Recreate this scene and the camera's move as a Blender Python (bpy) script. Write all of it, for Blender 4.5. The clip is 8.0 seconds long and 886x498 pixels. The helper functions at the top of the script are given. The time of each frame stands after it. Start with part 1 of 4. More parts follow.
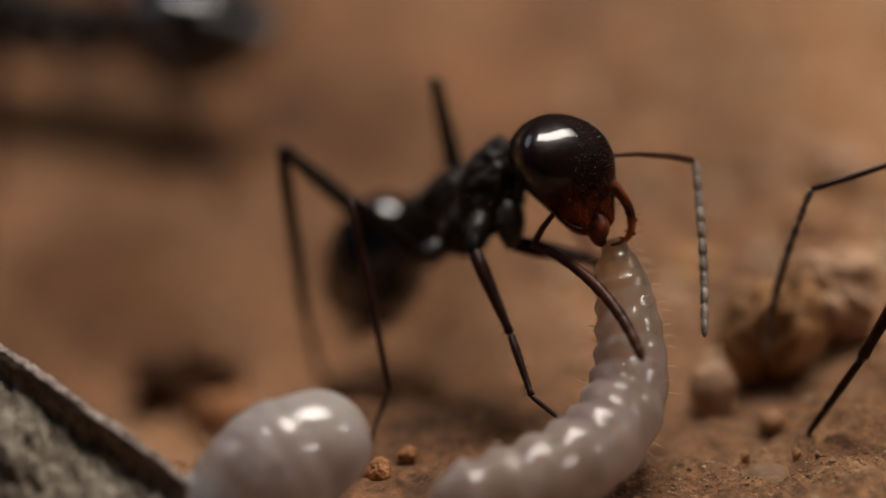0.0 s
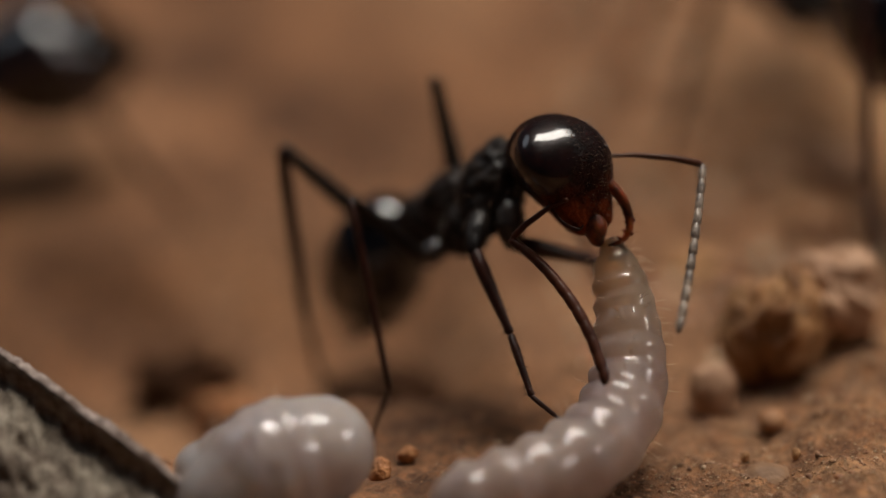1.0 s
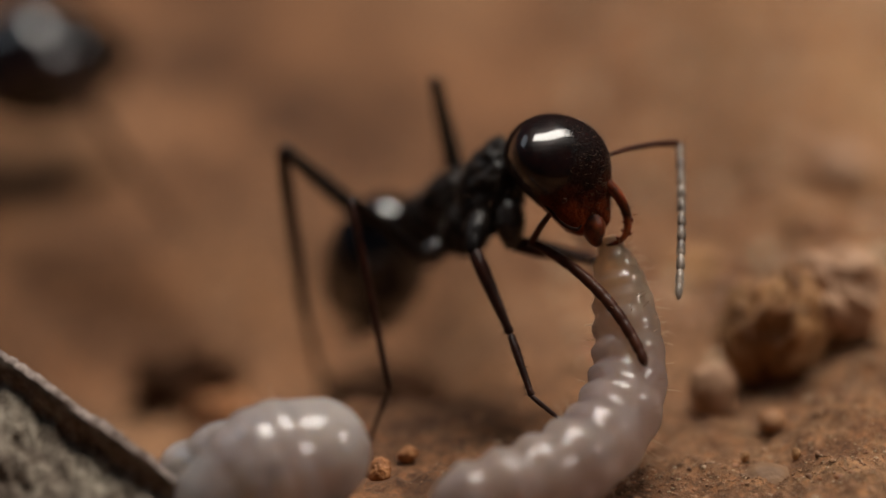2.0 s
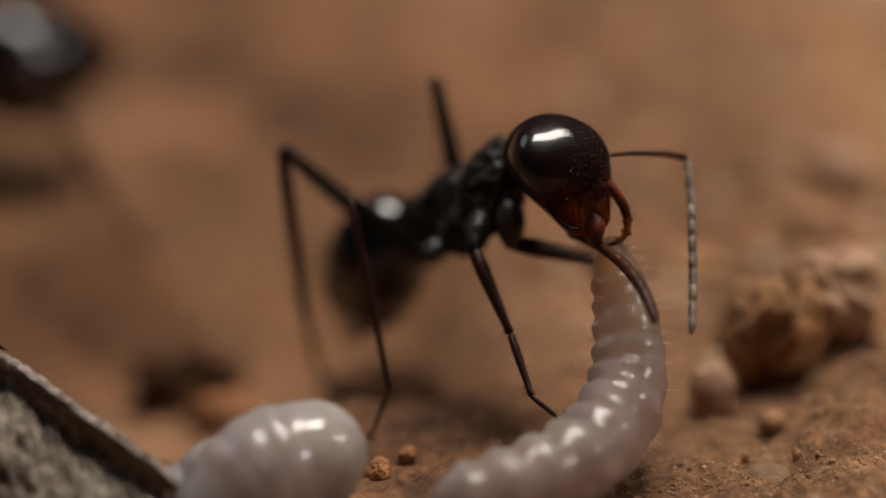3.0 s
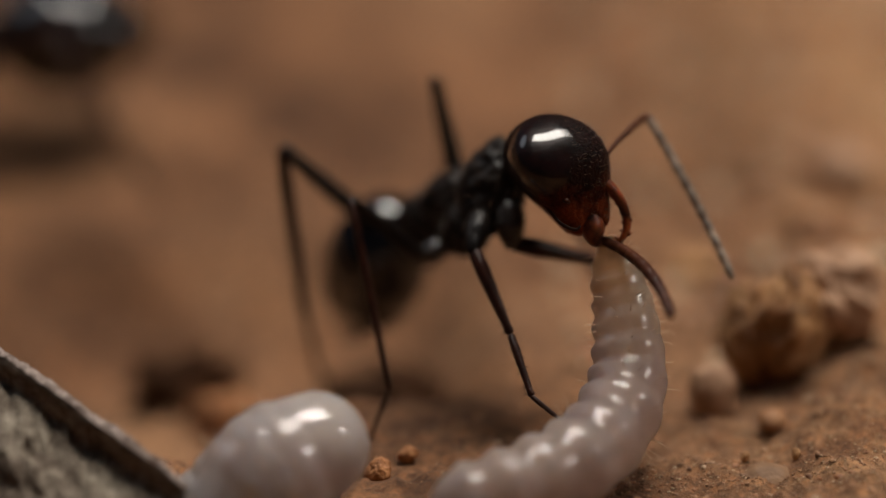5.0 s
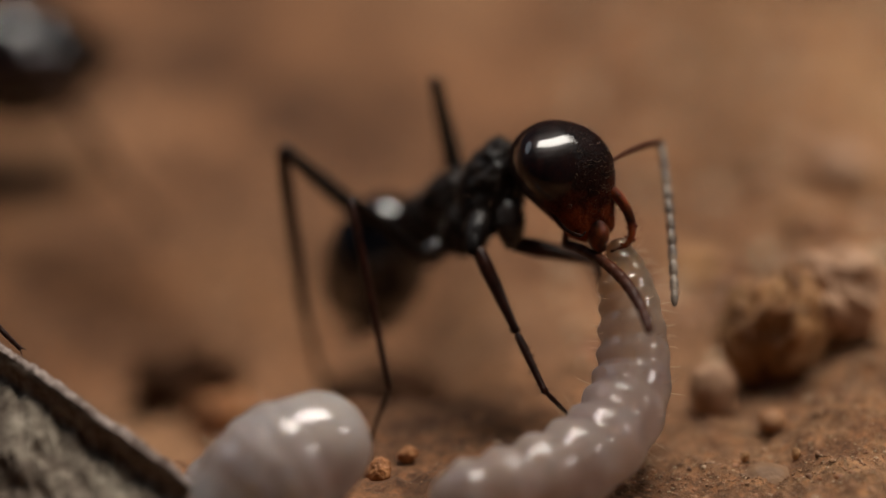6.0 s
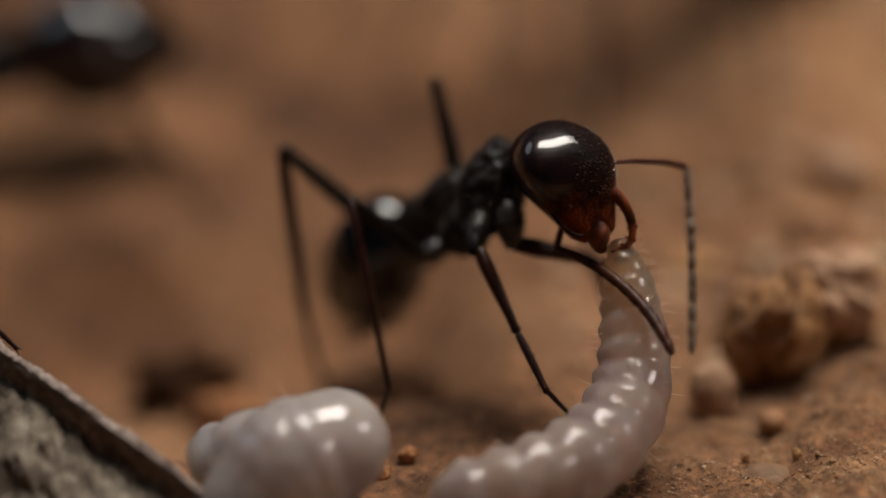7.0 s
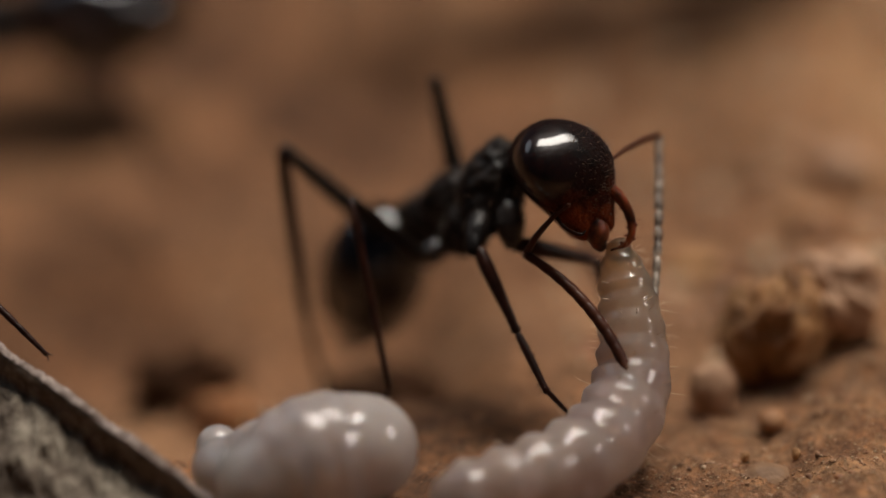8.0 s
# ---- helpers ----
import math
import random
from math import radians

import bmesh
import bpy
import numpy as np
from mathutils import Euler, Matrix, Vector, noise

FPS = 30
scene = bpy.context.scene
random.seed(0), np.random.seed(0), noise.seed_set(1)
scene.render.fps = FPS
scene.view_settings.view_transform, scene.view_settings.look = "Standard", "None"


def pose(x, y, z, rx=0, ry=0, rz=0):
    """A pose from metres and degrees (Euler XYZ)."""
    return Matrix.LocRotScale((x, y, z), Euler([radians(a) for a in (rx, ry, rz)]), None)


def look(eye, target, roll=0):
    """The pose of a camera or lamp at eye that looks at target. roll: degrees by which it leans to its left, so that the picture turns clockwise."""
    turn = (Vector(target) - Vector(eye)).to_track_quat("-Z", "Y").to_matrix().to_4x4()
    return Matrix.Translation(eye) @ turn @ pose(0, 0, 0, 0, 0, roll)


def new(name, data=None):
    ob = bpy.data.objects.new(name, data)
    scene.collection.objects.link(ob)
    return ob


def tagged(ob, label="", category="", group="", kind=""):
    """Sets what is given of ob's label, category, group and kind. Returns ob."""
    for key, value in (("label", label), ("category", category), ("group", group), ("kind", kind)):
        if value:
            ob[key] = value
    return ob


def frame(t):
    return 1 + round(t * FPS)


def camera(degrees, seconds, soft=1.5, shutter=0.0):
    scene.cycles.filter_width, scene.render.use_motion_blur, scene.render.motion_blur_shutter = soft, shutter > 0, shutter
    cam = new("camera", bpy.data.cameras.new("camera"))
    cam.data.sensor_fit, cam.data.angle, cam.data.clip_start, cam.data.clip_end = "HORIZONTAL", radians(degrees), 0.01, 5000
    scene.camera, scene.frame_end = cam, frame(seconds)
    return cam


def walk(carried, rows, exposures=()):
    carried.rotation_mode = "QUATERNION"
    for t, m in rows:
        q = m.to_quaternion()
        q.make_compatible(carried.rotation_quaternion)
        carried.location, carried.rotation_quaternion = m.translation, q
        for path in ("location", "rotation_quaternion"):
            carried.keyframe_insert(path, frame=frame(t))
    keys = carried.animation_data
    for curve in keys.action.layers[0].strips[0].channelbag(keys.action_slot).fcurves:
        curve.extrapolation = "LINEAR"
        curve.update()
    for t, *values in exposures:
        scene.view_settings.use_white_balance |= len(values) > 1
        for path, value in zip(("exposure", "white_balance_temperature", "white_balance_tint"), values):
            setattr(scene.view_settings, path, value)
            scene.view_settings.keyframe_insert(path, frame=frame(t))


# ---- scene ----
MM = 0.001          # all sizes below are in millimetres and scaled on linking

cam = camera(14.0, 8.0, soft=1.6, shutter=0.5)
cam.data.dof.use_dof = True
cam.data.dof.focus_distance = 68.9 * MM
cam.data.dof.aperture_fstop = 23.5
CAM_POSE = pose(0, -64.4 * MM, 27.75 * MM, 70, 0, 0)
walk(cam, [(0.0, CAM_POSE), (8.0, CAM_POSE)], exposures=[(0.0, 0.0), (8.0, 0.0)])

# ---- light: a dim sky and one film light panel overhead ----
world = bpy.data.worlds.new("sky")
scene.world = world
world.use_nodes = True
sky = world.node_tree.nodes.new("ShaderNodeTexSky")
sky.sky_type, sky.sun_disc = "NISHITA", False
sky.sun_elevation, sky.sun_rotation = radians(60), radians(-60)
world.node_tree.links.new(sky.outputs[0], world.node_tree.nodes["Background"].inputs[0])
world.node_tree.nodes["Background"].inputs[1].default_value = 0.0045

panel = bpy.data.lights.new("light_panel", "AREA")
panel.shape, panel.size, panel.size_y = "RECTANGLE", 50 * MM, 23 * MM
panel.energy, panel.color = 0.102, (1.0, 0.93, 0.84)
key = new("light_panel", panel)
key.matrix_world = pose(9 * MM, 14 * MM, 85 * MM, -6, 4, -16)

flank = bpy.data.lights.new("side_panel", "AREA")
flank.shape, flank.size = "DISK", 22 * MM
flank.energy, flank.color = 0.018, (1.0, 0.92, 0.86)
flank_light = new("side_panel", flank)
flank_light.matrix_world = look((76 * MM, -8 * MM, 52 * MM), (2 * MM, 4 * MM, 2 * MM))

spot = bpy.data.lights.new("light_disc", "AREA")
spot.shape, spot.size = "DISK", 52 * MM
spot.energy, spot.color = 0.011, (0.8, 0.9, 1.0)
side_light = new("light_disc", spot)
side_light.matrix_world = look((-66 * MM, 36 * MM, 74 * MM), (2 * MM, 4 * MM, 2 * MM))


# ---- materials ----
def material(name, rough=0.6, spec=0.5):
    m = bpy.data.materials.new(name)
    m.use_nodes = True
    b = m.node_tree.nodes["Principled BSDF"]
    b.inputs["Roughness"].default_value = rough
    b.inputs["Specular IOR Level"].default_value = spec
    return m, m.node_tree.nodes, m.node_tree.links, b


def noise_tex(n, l, scale, detail=6, rough=0.6, shift=None):
    co = n.new("ShaderNodeTexCoord")
    t = n.new("ShaderNodeTexNoise")
    t.inputs["Scale"].default_value = scale
    t.inputs["Detail"].default_value = detail
    t.inputs["Roughness"].default_value = rough
    if shift:
        move = n.new("ShaderNodeMapping")
        move.inputs["Location"].default_value = shift
        l.new(co.outputs["Object"], move.inputs["Vector"])
        l.new(move.outputs["Vector"], t.inputs["Vector"])
    else:
        l.new(co.outputs["Object"], t.inputs["Vector"])
    return t.outputs["Fac"]


def ramp(n, l, fac, *stops):
    r = n.new("ShaderNodeValToRGB")
    while len(r.color_ramp.elements) < len(stops):
        r.color_ramp.elements.new(0.5)
    for e, (at, col) in zip(r.color_ramp.elements, stops):
        e.position, e.color = at, (*col, 1)
    l.new(fac, r.inputs["Fac"])
    return r.outputs["Color"]


def mix(n, l, fac, a, b, blend="MIX"):
    x = n.new("ShaderNodeMix")
    x.data_type, x.blend_type = "RGBA", blend
    if isinstance(fac, float):
        x.inputs["Factor"].default_value = fac
    else:
        l.new(fac, x.inputs["Factor"])
    l.new(a, x.inputs["A"])
    l.new(b, x.inputs["B"])
    return x.outputs["Result"]


def bump(n, l, b, height, strength, distance):
    k = n.new("ShaderNodeBump")
    k.inputs["Strength"].default_value = strength
    k.inputs["Distance"].default_value = distance * MM
    l.new(height, k.inputs["Height"])
    l.new(k.outputs["Normal"], b.inputs["Normal"])


def soil_material():
    m, n, l, b = material("soil", 0.85, 0.3)
    a = ramp(n, l, noise_tex(n, l, 130, 5, 0.6, (0.31, 0.12, 0.0)), (0.36, (0.075, 0.032, 0.013)), (0.49, (0.185, 0.088, 0.041)), (0.68, (0.26, 0.142, 0.075)))
    patch = ramp(n, l, noise_tex(n, l, 420, 5, 0.65, (0.7, 0.2, 0.1)), (0.36, (0.42, 0.36, 0.30)), (0.50, (1.05, 1.05, 1.05)), (0.66, (1.35, 1.3, 1.22)))
    a = mix(n, l, 0.8, a, patch, "MULTIPLY")
    co = n.new("ShaderNodeTexCoord")
    sep = n.new("ShaderNodeSeparateXYZ")
    l.new(co.outputs["Object"], sep.inputs[0])
    warp = n.new("ShaderNodeMath")
    warp.operation, warp.inputs[1].default_value = "MULTIPLY_ADD", 0.009
    l.new(noise_tex(n, l, 260, 4, 0.6, (0.1, 0.5, 0.2)), warp.inputs[0])
    l.new(sep.outputs["X"], warp.inputs[2])
    span = n.new("ShaderNodeMapRange")
    span.inputs["From Min"].default_value, span.inputs["From Max"].default_value = 0.0085, 0.0155
    l.new(warp.outputs[0], span.inputs["Value"])
    sandy = ramp(n, l, noise_tex(n, l, 900, 5, 0.7, (0.4, 0.1, 0.3)), (0.35, (0.17, 0.072, 0.030)), (0.5, (0.31, 0.160, 0.074)), (0.66, (0.44, 0.26, 0.135)))
    a = mix(n, l, span.outputs[0], a, sandy)
    g = ramp(n, l, noise_tex(n, l, 3600, 5, 0.75), (0.36, (0.30, 0.24, 0.19)), (0.5, (0.82, 0.82, 0.82)), (0.68, (1.7, 1.5, 1.3)))
    l.new(mix(n, l, 0.8, a, g, "MULTIPLY"), b.inputs["Base Color"])
    bump(n, l, b, noise_tex(n, l, 3200, 7, 0.75), 0.8, 0.10)
    return m


def grain_material():
    m, n, l, b = material("sand_grain", 0.55, 0.5)
    r = n.new("ShaderNodeNewGeometry")
    a = ramp(n, l, r.outputs["Random Per Island"], (0.0, (0.12, 0.054, 0.022)), (0.25, (0.22, 0.105, 0.048)), (0.55, (0.30, 0.16, 0.075)),
             (0.78, (0.26, 0.10, 0.042)), (0.92, (0.45, 0.33, 0.21)))
    g = ramp(n, l, noise_tex(n, l, 5000, 4), (0.3, (0.6, 0.55, 0.5)), (0.7, (1.2, 1.2, 1.2)))
    l.new(mix(n, l, 0.8, a, g, "MULTIPLY"), b.inputs["Base Color"])
    return m


def stone_material(name, dark, light, rough=0.6, scale=900, spec=0.4):
    m, n, l, b = material(name, rough, spec)
    a = ramp(n, l, noise_tex(n, l, scale, 6), (0.32, dark), (0.66, light))
    g = ramp(n, l, noise_tex(n, l, scale * 5, 4, 0.7), (0.3, (0.5, 0.45, 0.42)), (0.65, (1.15, 1.15, 1.15)))
    l.new(mix(n, l, 0.7, a, g, "MULTIPLY"), b.inputs["Base Color"])
    bump(n, l, b, noise_tex(n, l, scale * 3, 5, 0.7), 0.6, 0.1)
    return m


def bark_material():
    """Grey-brown weathered bark with black dirt and pale olive blotches."""
    m, n, l, b = material("grey_bark", 0.85, 0.15)
    a = ramp(n, l, noise_tex(n, l, 330, 6, 0.62, (0.2, 0.6, 0.1)), (0.36, (0.045, 0.031, 0.022)), (0.47, (0.16, 0.128, 0.10)), (0.56, (0.24, 0.205, 0.16)), (0.68, (0.40, 0.35, 0.275)))
    g = ramp(n, l, noise_tex(n, l, 2600, 5, 0.7), (0.34, (0.35, 0.3, 0.27)), (0.6, (1.1, 1.1, 1.1)))
    l.new(mix(n, l, 0.8, a, g, "MULTIPLY"), b.inputs["Base Color"])
    bump(n, l, b, noise_tex(n, l, 1500, 6, 0.7), 0.8, 0.12)
    return m


def cuticle_material(name, dark, light, rough, relief, subsurface=0.0, scale=900, pits=14000):
    m, n, l, b = material(name, rough, 0.5)
    l.new(ramp(n, l, noise_tex(n, l, scale, 4), (0.35, dark), (0.68, light)), b.inputs["Base Color"])
    bump(n, l, b, noise_tex(n, l, pits, 3, 0.6), relief, 150 / pits)
    if subsurface:
        b.inputs["Subsurface Weight"].default_value = subsurface
        b.inputs["Subsurface Radius"].default_value = (1.0, 0.25, 0.08)
        b.inputs["Subsurface Scale"].default_value = 0.35 * MM
    return m


def larva_material(name, dark, light, clear, wet, neck=None):
    """Milky wet skin; neck, if given, is the span of heights over which it grows clear and yellowish."""
    m, n, l, b = material(name, 0.42, 0.5)
    hue = ramp(n, l, noise_tex(n, l, 500, 4), (0.3, dark), (0.7, light))
    gut = ramp(n, l, noise_tex(n, l, 900, 3, 0.5, (0.3, 0.2, 0.6)), (0.40, (0.72, 0.66, 0.68)), (0.55, (1.0, 1.0, 1.0)))
    hue = mix(n, l, 0.7, hue, gut, "MULTIPLY")
    if neck:
        co = n.new("ShaderNodeTexCoord")
        sep = n.new("ShaderNodeSeparateXYZ")
        l.new(co.outputs["Object"], sep.inputs[0])
        span = n.new("ShaderNodeMapRange")
        span.inputs["From Min"].default_value, span.inputs["From Max"].default_value = neck[0] * MM, neck[1] * MM
        l.new(sep.outputs["Z"], span.inputs["Value"])
        hue = mix(n, l, span.outputs[0], hue, ramp(n, l, noise_tex(n, l, 1500, 3), (0.3, (0.50, 0.36, 0.23)), (0.7, (0.60, 0.46, 0.31))))
        thin = n.new("ShaderNodeMapRange")
        thin.inputs["To Min"].default_value, thin.inputs["To Max"].default_value = clear, 0.9
        l.new(span.outputs[0], thin.inputs["Value"])
        l.new(thin.outputs[0], b.inputs["Transmission Weight"])
    l.new(hue, b.inputs["Base Color"])
    b.inputs["IOR"].default_value = 1.22
    b.inputs["Transmission Weight"].default_value = clear
    b.inputs["Subsurface Weight"].default_value = 1.0
    b.inputs["Subsurface Radius"].default_value = (1.0, 0.85, 0.7)
    b.inputs["Subsurface Scale"].default_value = 3.2 * MM
    b.inputs["Coat Weight"].default_value = wet
    b.inputs["Coat Roughness"].default_value = 0.055
    b.inputs["Coat IOR"].default_value = 1.5
    b.inputs["Specular IOR Level"].default_value = 0.15
    bump(n, l, b, noise_tex(n, l, 2200, 3), 0.12, 0.04)
    return m


def head_material():
    """Black and glossy on the sides of the head, red towards the jaws, dull and pitted on the face."""
    m, n, l, b = material("head_cuticle", 0.12, 0.5)
    co = n.new("ShaderNodeTexCoord")
    sep = n.new("ShaderNodeSeparateXYZ")
    l.new(co.outputs["Object"], sep.inputs[0])

    def span(value, lo, hi, to_lo=0.0, to_hi=1.0):
        r = n.new("ShaderNodeMapRange")
        l.new(value, r.inputs["Value"])
        r.inputs["From Min"].default_value, r.inputs["From Max"].default_value = lo, hi
        r.inputs["To Min"].default_value, r.inputs["To Max"].default_value = to_lo, to_hi
        return r.outputs[0]

    def sums(kind, x, y):
        k = n.new("ShaderNodeMath")
        k.operation = kind
        for i, v in enumerate((x, y)):
            if isinstance(v, float):
                k.inputs[i].default_value = v
            else:
                l.new(v, k.inputs[i])
        return k.outputs[0]

    wobble = sums("MULTIPLY", noise_tex(n, l, 1700, 5, 0.7), 0.0011)
    down = span(sums("ADD", sep.outputs["Z"], wobble), 0.00045, 0.0018)
    hue = ramp(n, l, down, (0.0, (0.008, 0.002, 0.0015)), (0.42, (0.016, 0.004, 0.002)), (0.7, (0.085, 0.016, 0.004)), (1.0, (0.19, 0.036, 0.008)))
    blot = ramp(n, l, noise_tex(n, l, 3600, 5, 0.7, (0.02, 0.01, 0.03)), (0.38, (0.25, 0.2, 0.2)), (0.55, (1.0, 1.0, 1.0)))
    l.new(mix(n, l, 0.85, hue, blot, "MULTIPLY"), b.inputs["Base Color"])
    fold = n.new("ShaderNodeCombineXYZ")
    l.new(sep.outputs["X"], fold.inputs[0])
    l.new(sums("ABSOLUTE", sep.outputs["Y"], 0.0), fold.inputs[1])
    l.new(sep.outputs["Z"], fold.inputs[2])
    off = n.new("ShaderNodeVectorMath")
    off.operation, off.inputs[1].default_value = "DISTANCE", (0.05 * MM, 0.95 * MM, -0.30 * MM)
    l.new(fold.outputs[0], off.inputs[0])
    gloss = span(sums("ADD", off.outputs["Value"], sums("MULTIPLY", noise_tex(n, l, 5000, 3), 0.00010)), 0.00072, 0.00090, 0.8, 0.0)
    l.new(gloss, b.inputs["Coat Weight"])
    l.new(span(gloss, 0.0, 1.0, 0.5, 0.3), b.inputs["Roughness"])
    l.new(span(gloss, 0.0, 1.0, 0.06, 0.12), b.inputs["Specular IOR Level"])
    b.inputs["Coat IOR"].default_value = 1.45
    b.inputs["Coat Roughness"].default_value = 0.07
    b.inputs["Subsurface Weight"].default_value = 0.2
    b.inputs["Subsurface Radius"].default_value = (1.0, 0.25, 0.08)
    b.inputs["Subsurface Scale"].default_value = 0.3 * MM
    k = n.new("ShaderNodeBump")
    k.inputs["Distance"].default_value = 0.06 * MM
    l.new(noise_tex(n, l, 12000, 3, 0.65), k.inputs["Height"])
    l.new(span(gloss, 0.0, 1.0, 0.9, 0.03), k.inputs["Strength"])
    l.new(k.outputs["Normal"], b.inputs["Normal"])
    return m


SOIL = soil_material()
GRAIN = grain_material()
CRUST = stone_material("crusted_soil", (0.17, 0.070, 0.022), (0.52, 0.28, 0.115), 0.7, 1100)
PALE_STONE = stone_material("pale_stone", (0.24, 0.12, 0.060), (0.46, 0.28, 0.17), 0.6, 700)
ORANGE_STONE = stone_material("orange_stone", (0.256, 0.109, 0.038), (0.352, 0.179, 0.083), 0.6, 900)
# near-black brown that paints shade on the soil, for two added lumps
SHADE_LUMP = stone_material("shade_lump", (0.018, 0.009, 0.004), (0.065, 0.027, 0.012), 0.9, 900, 0.1)
QUARTZ = stone_material("dull_quartz", (0.16, 0.083, 0.040), (0.23, 0.128, 0.066), 0.7, 300)
BARK = bark_material()
BARK_RIM = stone_material("bark_rim", (0.09, 0.06, 0.048), (0.40, 0.33, 0.295), 0.8, 3500, 0.2)
BLACK = cuticle_material("black_cuticle", (0.003, 0.002, 0.002), (0.014, 0.010, 0.008), 0.36, 1.0, 0.0, 2500, 3600)
BLACK.node_tree.nodes["Principled BSDF"].inputs["Specular IOR Level"].default_value = 0.12
GLOSS = cuticle_material("glossy_cuticle", (0.003, 0.002, 0.002), (0.005, 0.003, 0.003), 0.22, 0.1)
GLOSS.node_tree.nodes["Principled BSDF"].inputs["Coat IOR"].default_value = 1.6
GLOSS.node_tree.nodes["Principled BSDF"].inputs["Coat Weight"].default_value = 1.0
GLOSS.node_tree.nodes["Principled BSDF"].inputs["Specular IOR Level"].default_value = 0.12
GLOSS.node_tree.nodes["Principled BSDF"].inputs["Coat Roughness"].default_value = 0.10
HEAD = head_material()
LEG = cuticle_material("leg_cuticle", (0.009, 0.003, 0.002), (0.036, 0.010, 0.005), 0.36, 0.8, 0.0, 1800, 7000)
LEG.node_tree.nodes["Principled BSDF"].inputs["Specular IOR Level"].default_value = 0.2
COXA = cuticle_material("downy_coxa_cuticle", (0.006, 0.004, 0.003), (0.06, 0.05, 0.045), 0.24, 0.8, 0.0, 1500, 5000)
FEELER = cuticle_material("feeler_cuticle", (0.028, 0.008, 0.004), (0.07, 0.022, 0.010), 0.4, 0.6, 0.0, 1800)
FEELER.node_tree.nodes["Principled BSDF"].inputs["Specular IOR Level"].default_value = 0.15
RED = cuticle_material("red_cuticle", (0.016, 0.003, 0.001), (0.18, 0.038, 0.008), 0.42, 0.8, 0.3, 3000)
RED.node_tree.nodes["Principled BSDF"].inputs["Specular IOR Level"].default_value = 0.25
DOWN = cuticle_material("downy_cuticle", (0.035, 0.020, 0.014), (0.34, 0.27, 0.21), 0.42, 0.8, 0.0, 3200)
HAIR, hn, hl, hb = material("golden_hair", 0.4, 0.5)
hb.inputs["Base Color"].default_value = (0.48, 0.34, 0.22, 1)
DARK_HAIR, hn, hl, hb = material("dark_hair", 0.22, 0.6)
hb.inputs["Base Color"].default_value = (0.15, 0.10, 0.07, 1)
RUST = stone_material("rusty_soil", (0.17, 0.058, 0.018), (0.46, 0.20, 0.07), 0.7, 1300)
LARVA = larva_material("larva_skin", (0.34, 0.26, 0.235), (0.44, 0.355, 0.315), 0.62, 0.52, (2.2, 3.9))
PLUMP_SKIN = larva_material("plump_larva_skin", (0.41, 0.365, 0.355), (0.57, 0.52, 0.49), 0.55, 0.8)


# ---- mesh helpers (millimetres in, metres out) ----
def V(p):
    return Vector(p)


def part(name, bm, mat, parent=None, label="", smooth=True):
    bmesh.ops.scale(bm, vec=(MM, MM, MM), verts=bm.verts)
    me = bpy.data.meshes.new(name)
    bm.to_mesh(me)
    bm.free()
    if smooth:
        me.polygons.foreach_set("use_smooth", [True] * len(me.polygons))
    me.materials.append(mat)
    ob = new(name, me)
    ob.parent = parent
    if label:
        ob["label"] = label
    return ob


def at(ob, m):
    """Put an object at a pose whose place is in millimetres."""
    ob.matrix_basis = Matrix.Translation(m.translation * MM) @ m.to_3x3().to_4x4()
    return ob


def metres(m):
    return Matrix.Translation(m.translation * MM) @ m.to_3x3().to_4x4()


def bone(p0, p1, side=(0, -1, 0)):
    """The pose at p0 whose z axis points to p1, and whose x axis leans to side."""
    z = (V(p1) - V(p0)).normalized()
    y = z.cross(V(side)).normalized()
    x = y.cross(z)
    return Matrix.Translation(p0) @ Matrix((x, y, z)).transposed().to_4x4()


def lathe(bm, profile, around=20, bend=0.0, flat=1.0, square=2.0, turn=0.0, lean=0.0):
    """Rings of (z, radius) round the z axis, with closed ends; bend bows the axis towards -x."""
    z0, z1 = profile[0][0], profile[-1][0]
    rings = []
    for z, r in profile:
        k = (z - z0) / (z1 - z0)
        off = -bend * 4 * k * (1 - k) + lean * k ** 1.7
        ring = []
        for i in range(around):
            a = 2 * math.pi * i / around
            k = r if square == 2.0 else r * 1.02 / (abs(math.cos(a - turn)) ** square + abs(math.sin(a - turn)) ** square) ** (1 / square)
            ring.append(bm.verts.new((off + k * math.cos(a), flat * k * math.sin(a), z)))
        rings.append(ring)
    for a, b in zip(rings, rings[1:]):
        for i in range(around):
            bm.faces.new((a[i], a[(i + 1) % around], b[(i + 1) % around], b[i]))
    bm.faces.new(rings[0][::-1])
    bm.faces.new(rings[-1])
    return bm


